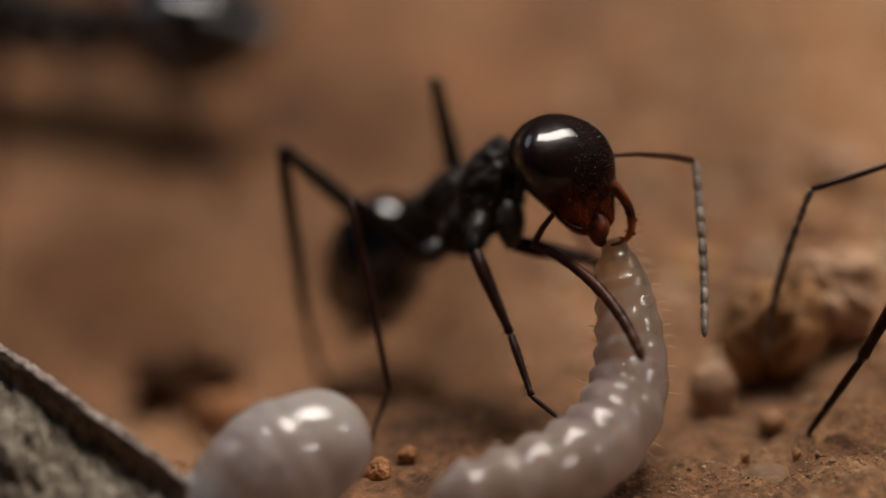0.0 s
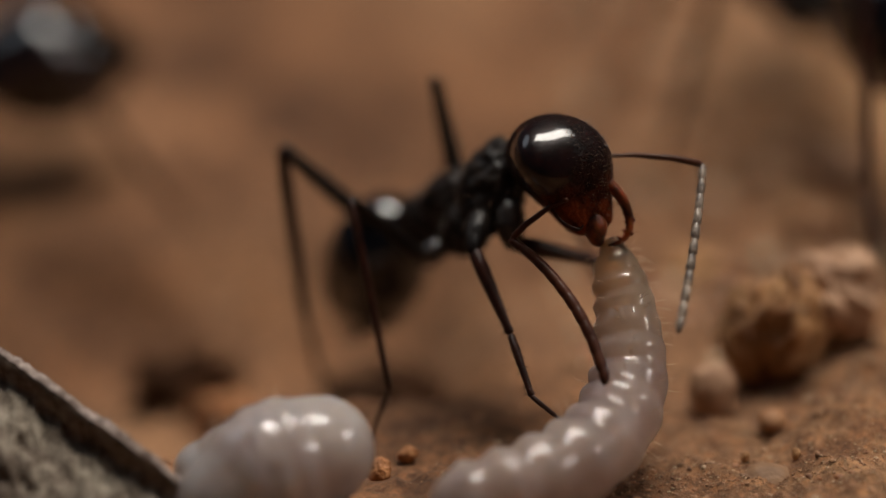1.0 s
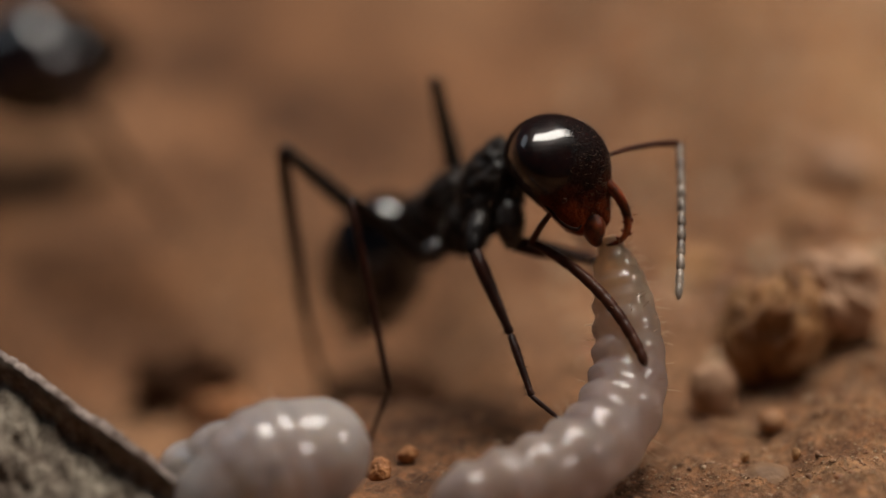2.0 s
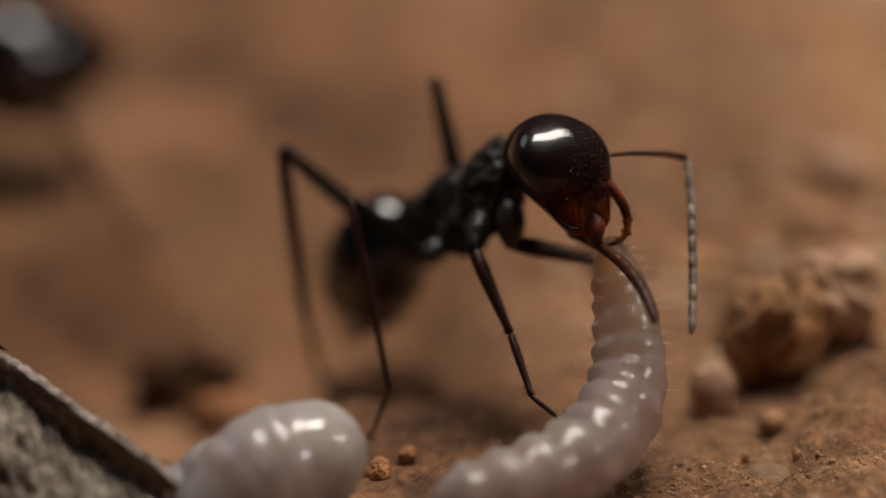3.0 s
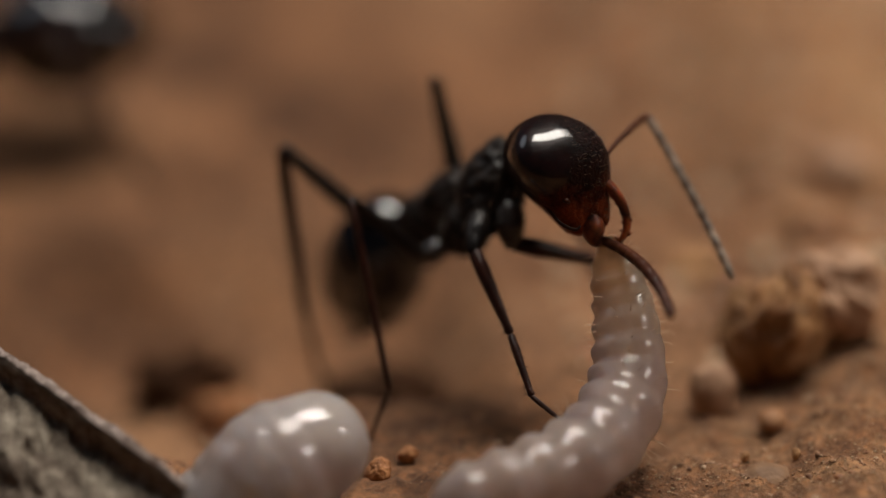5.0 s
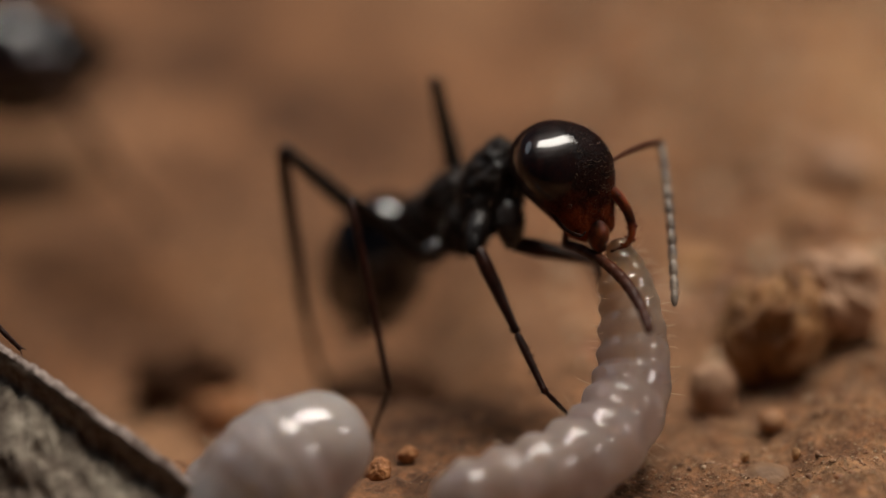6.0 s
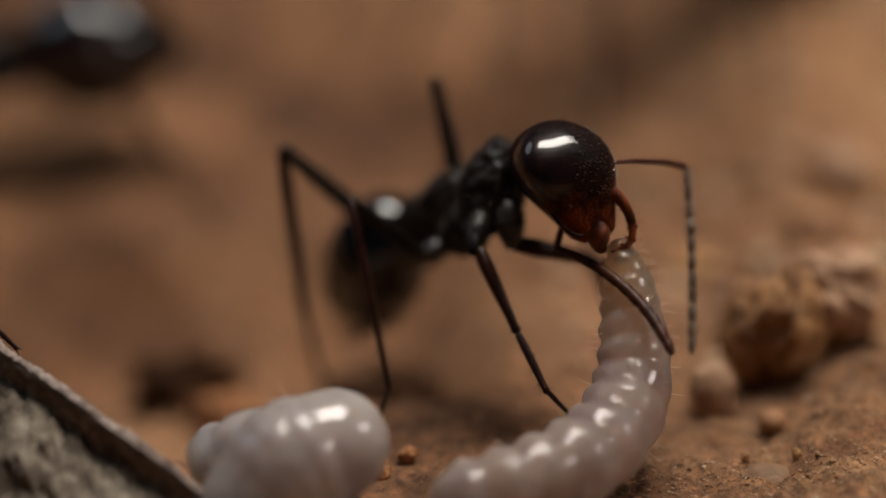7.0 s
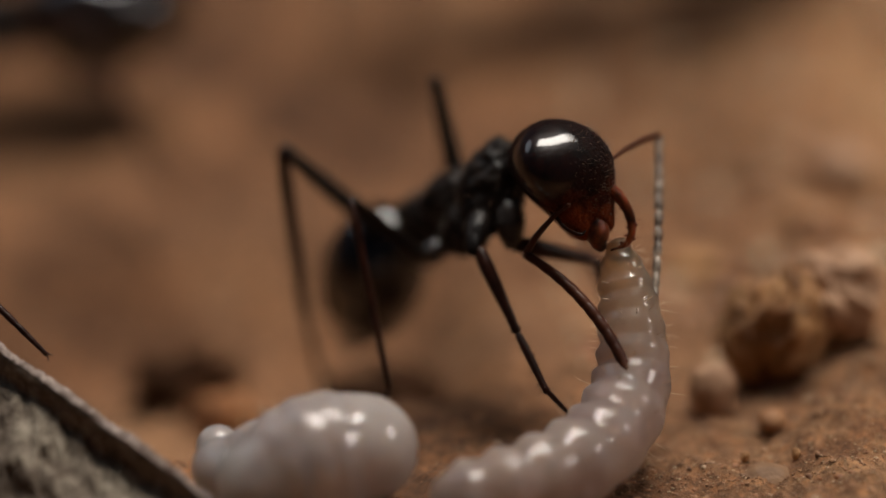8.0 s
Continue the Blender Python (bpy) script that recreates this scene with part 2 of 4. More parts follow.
def tube(bm, points, radii, around=12):
    """A tapered tube along a smooth line through points."""
    pts = [V(p) for p in points]
    path, rad = [], []
    for i in range(len(pts) - 1):
        p0, p1, p2, p3 = pts[max(i - 1, 0)], pts[i], pts[i + 1], pts[min(i + 2, len(pts) - 1)]
        for s in range(6):
            t = s / 6
            path.append(0.5 * (2 * p1 + (p2 - p0) * t + (2 * p0 - 5 * p1 + 4 * p2 - p3) * t * t + (3 * p1 - p0 - 3 * p2 + p3) * t ** 3))
            rad.append(radii[i] + (radii[i + 1] - radii[i]) * t)
    path.append(pts[-1])
    rad.append(radii[-1])
    rings, x = [], None
    for i, p in enumerate(path):
        d = (path[min(i + 1, len(path) - 1)] - path[max(i - 1, 0)]).normalized()
        x = (x - d * x.dot(d)).normalized() if x else d.orthogonal().normalized()
        y = d.cross(x)
        rings.append([bm.verts.new(p + rad[i] * (x * math.cos(a) + y * math.sin(a))) for a in (2 * math.pi * j / around for j in range(around))])
    for a, b in zip(rings, rings[1:]):
        for i in range(around):
            bm.faces.new((a[i], a[(i + 1) % around], b[(i + 1) % around], b[i]))
    bm.faces.new(rings[0][::-1])
    bm.faces.new(rings[-1])
    return bm


def blob(bm, radii, centre=(0, 0, 0), rough=0.0, size=1.0, level=4, turn=None, seed=0):
    """An ellipsoid, roughened by noise of the given wavelength."""
    made = bmesh.ops.create_icosphere(bm, subdivisions=level, radius=1)["verts"]
    for v in made:
        p = V((v.co.x * radii[0], v.co.y * radii[1], v.co.z * radii[2]))
        if rough:
            q = p / size + V((seed * 7.3, seed * 3.1, seed * 1.7))
            p = p * (1 + rough * (noise.noise(q) + 0.5 * noise.noise(q * 2.3) + 0.25 * noise.noise(q * 5.1)))
        if turn:
            p = turn @ p
        v.co = p + V(centre)
    return bm


def hairs(bm, roots, length, width, rng, lean=0.3):
    """Thin three-sided bristles at (place, direction) roots."""
    for p, d in roots:
        d = (V(d).normalized() + lean * V([rng.uniform(-1, 1) for _ in range(3)])).normalized()
        x = d.orthogonal().normalized()
        y = d.cross(x)
        ln = length * rng.uniform(0.6, 1.2)
        base = [bm.verts.new(V(p) + width * (x * math.cos(a) + y * math.sin(a))) for a in (0, 2.1, 4.2)]
        side = x * rng.uniform(-0.25, 0.25) * ln
        mid = [bm.verts.new(V(p) + d * ln * 0.55 + 0.7 * width * (x * math.cos(a) + y * math.sin(a))) for a in (0, 2.1, 4.2)]
        tip = bm.verts.new(V(p) + d * ln + side)
        for i in range(3):
            j = (i + 1) % 3
            bm.faces.new((base[i], base[j], mid[j], mid[i]))
            bm.faces.new((mid[i], mid[j], tip))
    return bm


# ---- the ground: one uneven sheet of soil ----
def ease(t):
    t = min(1.0, max(0.0, t))
    return t * t * (3 - 2 * t)


def lie_of_land(x, y):
    """The broad shape of the ground: a hollow behind the bark, a low rise behind the clods, a bank at the back."""
    near_edge = 2.6 - 3.2 * ease((-2.0 - x) / 1.5)
    hollow = ease((y - near_edge) / 3.2) * ease((12.5 - y) / 3.5) * ease((1.6 - x) / 2.2)
    rise = ease((x - 5.5) / 3.0) * ease((y + 4.0) / 8.0) * ease((26 - y) / 10)
    return 1.3 * rise - 2.2 * hollow + 8.0 * ease((y - 8) / 34)


def soil_height(x, y):
    p = V((x, y, 0.0))
    near = max(0.0, 1 - abs(y - 2) / 60)
    h = lie_of_land(x, y) + 0.45 * noise.noise(p * 0.16 + V((3.7, 1.1, 0)))
    h += near * (0.22 * noise.noise(p * 0.7) + 0.14 * noise.noise(p * 2.1) + 0.08 * noise.noise(p * 5.0))
    h += near * 0.07 * abs(noise.noise(p * 3.3 + V((9, 4, 0)))) + 0.035 * noise.noise(p * 9.0)
    return h


def axis(lo, hi, step, end, grow=1.16):
    mid = [lo + step * i for i in range(int((hi - lo) / step))]
    out, s, x = [], step, hi
    while x < end:
        out.append(x)
        s *= grow
        x += s
    left, s, x = [], step, lo
    while x > -end:
        s *= grow
        x -= s
        left.append(x)
    return left[::-1] + mid + out + [end]


def ground():
    xs, ys = axis(-13, 14, 0.09, 1500), axis(-7, 40, 0.14, 1500)
    verts = [(x * MM, y * MM, soil_height(x, y) * MM) for y in ys for x in xs]
    w = len(xs)
    faces = [(j * w + i, j * w + i + 1, (j + 1) * w + i + 1, (j + 1) * w + i) for j in range(len(ys) - 1) for i in range(w - 1)]
    me = bpy.data.meshes.new("ground")
    me.from_pydata(verts, [], faces)
    me.polygons.foreach_set("use_smooth", [True] * len(me.polygons))
    me.materials.append(SOIL)
    tagged(new("ground", me), "uneven sandy brown soil, dry and crumbly", "ground", kind="structure")


def sand():
    """Loose sand grains and crumbs on the soil, too many to count."""
    rng = random.Random(4)
    ball = bmesh.new()
    bmesh.ops.create_icosphere(ball, subdivisions=1, radius=1)
    base = [v.co.copy() for v in ball.verts]
    tris = [[v.index for v in f.verts] for f in ball.faces]
    ball.free()
    verts, faces = [], []
    for i in range(40000):
        x, y = rng.uniform(-11, 12), rng.triangular(-6, 26, 2)
        if rng.random() < 0.65:
            x, y = rng.uniform(3.0, 10), rng.uniform(-4.5, 4)
        r = min(0.055, 0.0135 * math.exp(rng.gauss(0, 0.5))) if i % 120 else rng.uniform(0.05, 0.11)
        if i > 39400:       # larger crumbs lie further back
            x, y, r = rng.uniform(2.5, 13), rng.uniform(4.5, 24), rng.uniform(0.12, 0.42)
        s, o = [rng.uniform(0.55, 1.35) for _ in range(3)], V((x, y, soil_height(x, y) - 0.05 * r))
        k = len(verts)
        for c in base:
            w = r * rng.uniform(0.7, 1.25)
            verts.append(((c.x * s[0] * w + o.x) * MM, (c.y * s[1] * w + o.y) * MM, (c.z * s[2] * 0.6 * w + o.z) * MM))
        faces += [[k + i for i in f] for f in tris]
    me = bpy.data.meshes.new("sand")
    me.from_pydata(verts, [], faces)
    me.polygons.foreach_set("use_smooth", [True] * len(me.polygons))
    me.materials.append(GRAIN)
    tagged(new("sand", me), "loose sand grains and crumbs scattered over brown soil", "sand", kind="stuff")


def stone(name, place, radii, mat, label, rough=0.25, size=0.8, seed=1, rz=0.0, sink=0.25, grains=0):
    """A stone or clod resting on the soil; grains of sand stick to a clod."""
    rng = random.Random(seed)
    turn = Matrix.Rotation(radians(rz), 3, "Z")
    bm = blob(bmesh.new(), radii, (0, 0, 0), rough, size, 5, turn, seed)
    for v in bm.verts:
        v.co *= 1 + 0.4 * rough * (0.35 * noise.noise(v.co * 6 + V((seed, 0, 0))) + 0.2 * noise.noise(v.co * 14 + V((seed, 3, 0))))
    spots = [v.co.copy() for v in rng.sample(list(bm.verts), grains * 3) if v.co.z > -0.2 * radii[2]][:grains]
    x, y = place
    ob = part(name, bm, mat)
    ob.location = (x * MM, y * MM, (soil_height(x, y) + radii[2] * (1 - sink)) * MM)
    meshes = []
    for i, p in enumerate(spots):
        if i < 4:
            g = part("grain", blob(bmesh.new(), [0.05 * rng.uniform(0.7, 1.3) for _ in range(3)], (0, 0, 0), 0.4, 0.05, 2, None, i), (PALE_STONE, CRUST, ORANGE_STONE, QUARTZ)[i], ob)
            meshes.append(g.data)
        else:
            g = new("grain", meshes[i % 4])
            g.parent = ob
        k = rng.uniform(0.5, 1.6)
        g.matrix_basis = Matrix.LocRotScale(p * MM, Euler((rng.uniform(0, 6), rng.uniform(0, 6), 0)), (k, k, k))
    return tagged(ob, label, "clod" if "clod" in name else "stone")


# ---- bark ----
def bark_chip():
    """A broken slab of bark that leans up out of the soil: a mottled face, a frayed pale rim."""
    chip = tagged(new("bark_chip"), "grey rough bark chip with a pale frayed edge, leaning on soil", "bark")
    e0, e1 = V((-10.09, 0.18, 3.45)), V((-4.30, -3.40, 0.63))
    chip.location = V((e1.x, e1.y, 0)) * MM
    along, down, back = e1 - e0, V((-0.9, -3.3, -4.2)), V((0.3, 0.9, 0.30))
    n, k = 110, 60

    def edge(u):
        p = e0 + along * u
        q = V((u * 9, 2.0, 0))
        return p + V((0.1, 0, 0.85)).normalized() * (0.06 * noise.noise(q) + 0.04 * noise.noise(q * 3.1) + 0.035 * noise.noise(q * 9)) - V((e1.x, e1.y, 0))

    bm = bmesh.new()
    front, rear = [], []
    for i in range(n + 1):
        u = i / n
        col, col2 = [], []
        for j in range(k + 1):
            v = j / k
            p = edge(u) + down * v
            q = V((u * 7, v * 5, 0.5))
            out = V((0.15, -0.9, 0.4)).normalized()
            h = 0.16 * noise.noise(q * 0.8) + 0.10 * noise.noise(q * 2.2) + 0.10 * noise.noise(q * 5) + 0.05 * noise.noise(q * 13) - 0.55 * ease(v / 0.07) * math.exp(-v / 0.22)
            col.append(bm.verts.new(p + out * h * min(1, 0.1 + v * 10)))
            thick = 0.22 - 0.08 * u + 0.1 * noise.noise(V((u * 5, 7, 1)))
            col2.append(bm.verts.new(col[-1].co + back * thick + V((0, 0, -0.15 * v))))
        front.append(col)
        rear.append(col2)
    for i in range(n):
        for j in range(k):
            bm.faces.new((front[i][j], front[i][j + 1], front[i + 1][j + 1], front[i + 1][j]))
            bm.faces.new((rear[i][j], rear[i + 1][j], rear[i + 1][j + 1], rear[i][j + 1]))
    for side in (0, n):
        for j in range(k):
            bm.faces.new((front[side][j], rear[side][j], rear[side][j + 1], front[side][j + 1]))
    bmesh.ops.recalc_face_normals(bm, faces=bm.faces)
    part("face", bm, BARK, chip)
    bm = bmesh.new()
    rows = []
    for i in range(n * 2 + 1):
        u = i / (2 * n)
        fray = 0.02 * noise.noise(V((u * 40, 3, 0))) + 0.012 * noise.noise(V((u * 170, 3, 0)))
        row = []
        for j in range(7):
            w = j / 6
            thick = 0.22 - 0.08 * u + 0.1 * noise.noise(V((u * 5, 7, 1)))
            lift = 0.01 + 0.025 * math.sin(math.pi * w) + fray * (1.2 - w) + 0.015 * noise.noise(V((u * 90, w * 4, 5)))
            row.append(bm.verts.new(edge(u) + back * (w * thick * 1.1 - 0.03) + V((0, 0, lift))))
        rows.append(row)
    for a, b in zip(rows, rows[1:]):
        for j in range(6):
            bm.faces.new((a[j], b[j], b[j + 1], a[j + 1]))
    part("rim", bm, BARK_RIM, chip, "pale frayed bark rim")
    return chip


# ---- ants ----
def leg_profile(length, r0, r1, knee=1.15):
    return [(0, r0 * 0.55), (0.04 * length, r0 * 0.9), (0.25 * length, r0), (0.6 * length, (r0 + r1) / 2), (0.9 * length, r1), (0.97 * length, r1 * knee), (length, r1 * 0.6)]


def limb(name, p0, p1, r0, r1, mat, parent, origin, bend=0.0, bristles=0, rng=None):
    """One limb joint as a mesh along its own z axis, at its pose in the parent's space."""
    length = (V(p1) - V(p0)).length
    bm = bmesh.new()
    lathe(bm, leg_profile(length, r0, r1), 14, bend)
    if bristles:
        roots = []
        for _ in range(bristles):
            a, z = rng.uniform(0, 6.28), rng.uniform(0.15, 0.97) * length
            roots.append(((r1 * math.cos(a), r1 * math.sin(a), z), (math.cos(a), math.sin(a), 0.9)))
        hairs(bm, roots, 0.16, 0.007, rng)
    return at(part(name, bm, mat, parent), bone(V(p0) - V(origin), V(p1) - V(origin)))


def leg(ant, coxa, hip, knee, ankle, toe, thick=1.0, dark=False, downy=False, rng=None):
    """coxa with femur, tibia and a jointed tarsus that ends in two claws."""
    bm = bmesh.new()
    way = V(hip) - V(coxa)
    tube(bm, [way * f for f in (-0.45, -0.25, 0.1, 0.5, 0.9, 1.12, 1.2)], [r * thick for r in (0.03, 0.15, 0.25, 0.26, 0.18, 0.12, 0.03)], 18)
    body = part("leg", bm, COXA if downy else BLACK, ant)
    body.location = V(coxa) * MM
    roots = []
    for _ in range(26):
        d = V([rng.gauss(0, 1) for _ in range(3)]).normalized()
        d = (d - way.normalized() * d.dot(way.normalized())).normalized()
        roots.append((way * rng.uniform(-0.1, 0.8) + d * 0.24 * thick, d))
    part("hairs", hairs(bmesh.new(), roots, 0.12, 0.006, rng, 0.5), DARK_HAIR, body, "fine dark hairs")
    limb("femur", hip, knee, 0.15 * thick, 0.085 * thick, BLACK if dark else LEG, body, coxa, 0, 14, rng)
    limb("tibia", knee, ankle, 0.085 * thick, 0.065 * thick, LEG, body, coxa, 0, 30, rng)
    length = (V(toe) - V(ankle)).length
    prof, z = [], 0.0
    for i, share in enumerate((0.44, 0.2, 0.14, 0.1, 0.12)):
        r = (0.052 - 0.004 * i) * thick
        prof += [(z * length, r * 0.9), ((z + share * 0.15) * length, r * 0.94), ((z + share * 0.9) * length, r * 1.04), ((z + share * 0.98) * length, r * 0.9)]
        z += share
    bm = lathe(bmesh.new(), prof, 10)
    for s in (-1, 1):
        tube(bm, [(0, 0, length * 0.96), (0.03, s * 0.04, length * 1.02), (0.0, s * 0.08, length * 1.06)], [0.018, 0.014, 0.004], 6)
    at(part("tarsus", bm, LEG, body), bone(V(ankle) - V(coxa), V(toe) - V(coxa)))
    return body


def scape_mesh(length):
    return lathe(bmesh.new(), [(0, 0.03), (0.05, 0.055), (0.12, 0.04), (0.3 * length, 0.05), (0.7 * length, 0.065), (0.95 * length, 0.075), (length, 0.05)], 12, -0.09)


def flagellum_mesh(length, rng, bow, bead=1.0, thick=1.0):
    prof, n = [], 11
    for i in range(n):
        z0, z1 = i / n * length, (i + 1) / n * length
        r = thick * 0.062 + thick * 0.022 * math.sin(math.pi * min(1, (i + 1) / n * 0.75))
        if i == n - 1:
            prof += [(z0 + 0.02, r * 0.8), (z0 + 0.1, r), (z0 + 0.6 * (z1 - z0), r * 0.9), (z0 + 0.9 * (z1 - z0), r * 0.5), (z1, r * 0.12)]
        else:
            prof += [(z0, r * (1 - 0.34 * bead)), (z0 + 0.06, r * (1 - 0.08 * bead)), (z1 - 0.06, r * (1 + 0.05 * bead)), (z1 - 0.02, r * (1 - 0.28 * bead))]
    bm = lathe(bmesh.new(), prof, 14, bow)
    roots = []
    for _ in range(700):
        a, z = rng.uniform(0, 6.28), rng.uniform(0.0, 0.96) * length
        k = z / length
        r = 0.075
        roots.append(((-bow * 4 * k * (1 - k) + r * math.cos(a), r * math.sin(a), z), (math.cos(a), math.sin(a), 1.6)))
    hairs(bm, roots, 0.07, 0.004, rng, 0.2)
    return bm


def head_mesh(rng):
    """Round at the back of the head, narrowing to the mouth along z; the face is on the +x side."""
    prof = [(-0.905, 0.06), (-0.88, 0.2), (-0.82, 0.37), (-0.72, 0.54), (-0.56, 0.70), (-0.36, 0.82), (-0.12, 0.885), (0.12, 0.885), (0.35, 0.83),
            (0.58, 0.745), (0.82, 0.64), (1.05, 0.54), (1.25, 0.47), (1.42, 0.40), (1.52, 0.28), (1.55, 0.1)]
    bm = lathe(bmesh.new(), prof, 72, -0.08, 1.15, 3.7, radians(57), 0.40)
    roots = []
    for _ in range(520):
        a, z = rng.uniform(-1.5, 1.5), rng.uniform(-0.85, 1.3)
        q = max(i for i, (h, _) in enumerate(prof) if h <= z)
        (h0, r0), (h1, r1) = prof[q], prof[q + 1]
        r = (r0 + (r1 - r0) * (z - h0) / (h1 - h0)) * 1.02 / (abs(math.cos(a - radians(57))) ** 3.7 + abs(math.sin(a - radians(57))) ** 3.7) ** (1 / 3.7)
        k = (z + 0.905) / 2.455
        x = 0.32 * k * (1 - k) + 0.4 * k ** 1.7 + r * math.cos(a)
        if x > 0.62:        # the glossy sides are bald
            roots.append(((x, r * 1.15 * math.sin(a), z), (math.cos(a), math.sin(a), z * 0.6)))
    return bm, hairs(bmesh.new(), roots, 0.10, 0.005, rng, 0.5)


def ant(label, j, rng):
    """An ant from its joints: body lumps, head with jaws and eyes, two feelers, six legs."""
    body = tagged(new("ant"), label, "ant", "ants of the nest")
    for name, c, r, axis_to, mat in j["lumps"]:
        bm = bmesh.new()
        if name == "gaster":        # drop-shaped, with overlapping plates
            prof = [(-0.99, 0.12), (-0.95, 0.33), (-0.85, 0.55), (-0.68, 0.76), (-0.45, 0.91), (-0.2, 0.985), (0.04, 1.0), (0.05, 0.985), (0.25, 0.93), (0.42, 0.84), (0.43, 0.82),
                    (0.62, 0.66), (0.74, 0.52), (0.75, 0.5), (0.9, 0.3), (1.02, 0.12), (1.08, 0.03)]
            lathe(bm, [(z * r[2], k * r[0]) for z, k in prof], 40)
        else:
            blob(bm, r, (0, 0, 0), 0.17, 0.30, 5, None, 2)
        roots = []
        for _ in range(330 if mat is BLACK else 40):
            d = V([rng.gauss(0, 1) for _ in range(3)]).normalized()
            if d.z > -0.2 or mat is BLACK:
                roots.append((V((d.x * r[0], d.y * r[1], d.z * r[2])), d))
        lump = at(part(name, bm, mat, body), bone(c, V(c) + V(axis_to)))
        part("hairs", hairs(bmesh.new(), roots, 0.13, 0.006, rng, 0.5), DARK_HAIR, lump, "fine dark hairs")
    for name, pts, radii in j["tubes"]:
        part(name, tube(bmesh.new(), pts, radii, 14), BLACK, body)
    h = j["head"]
    skull, fuzz = head_mesh(rng)
    head = at(part("head", skull, HEAD, body), bone(h, V(h) + V(j["head_axis"]), j["face"]))
    part("hairs", fuzz, DARK_HAIR, head, "fine dark hairs")
    for legs in j["legs"]:
        leg(body, *legs, rng=rng)
    return body, head


def jaws(head, pose_in_ant, h, rng):
    """Jaws, palp, eye and feeler socket, placed round the head's centre and turned into its space."""
    back = pose_in_ant.to_3x3().to_4x4().inverted()
    bm = tube(bmesh.new(), [(0.90, -0.48, -0.16), (1.18, -0.56, -0.38), (1.38, -0.56, -0.66), (1.48, -0.55, -0.94), (1.49, -0.64, -1.16), (1.41, -0.70, -1.33), (1.25, -0.73, -1.43), (1.08, -0.75, -1.47)],
              [0.12, 0.12, 0.10, 0.09, 0.075, 0.06, 0.045, 0.02], 12)
    for p in ((1.29, -0.57, -0.68), (1.39, -0.54, -0.89), (1.42, -0.59, -1.05), (1.39, -0.65, -1.20), (1.29, -0.70, -1.33)):
        blob(bm, (0.05, 0.04, 0.03), p, 0.2, 0.1, 2)
    for p in ((1.27, -0.58, -0.42), (1.45, -0.57, -0.70), (1.55, -0.58, -1.00), (1.52, -0.67, -1.24)):
        blob(bm, (0.05, 0.06, 0.06), p, 0.3, 0.1, 2)
    roots = [(V(p) + V((0.05, 0, 0)), (1, -0.2, 0.1)) for p in ((1.39, -0.74, -0.56), (1.48, -0.68, -0.71), (1.53, -0.74, -0.85), (1.58, -0.70, -1.04), (1.53, -0.75, -1.19), (1.41, -0.68, -0.41))]
    hairs(bm, roots * 2, 0.16, 0.006, rng)
    at(part("mandible", bm, RED, head, "red curved toothed jaw"), back)
    bm = tube(bmesh.new(), [(0.40, -0.02, -0.25), (0.68, -0.52, -0.82), (0.82, -0.72, -1.11), (0.88, -0.80, -1.33), (0.97, -0.84, -1.43)], [0.15, 0.25, 0.25, 0.16, 0.05], 20)
    at(part("mandible", bm, RED, head, "red curved toothed jaw"), back)
    bm = tube(bmesh.new(), [(-0.32, -0.57, -0.40), (-0.07, -0.87, -0.64), (0.20, -0.98, -0.93), (0.48, -1.02, -1.05), (0.59, -0.99, -0.97)], [0.03, 0.04, 0.035, 0.04, 0.015], 10)
    at(part("palp", bm, LEG, head), back)
    bm = blob(bmesh.new(), (0.12, 0.10, 0.15), (0.69, -0.75, -0.11), 0, 1, 3)
    at(part("eye", bm, GLOSS, head), back)
    bm = blob(bmesh.new(), (0.11, 0.10, 0.09), (0.97, -0.27, 0.15), 0.1, 0.1, 3)
    at(part("antenna_socket", bm, RED, head), back)


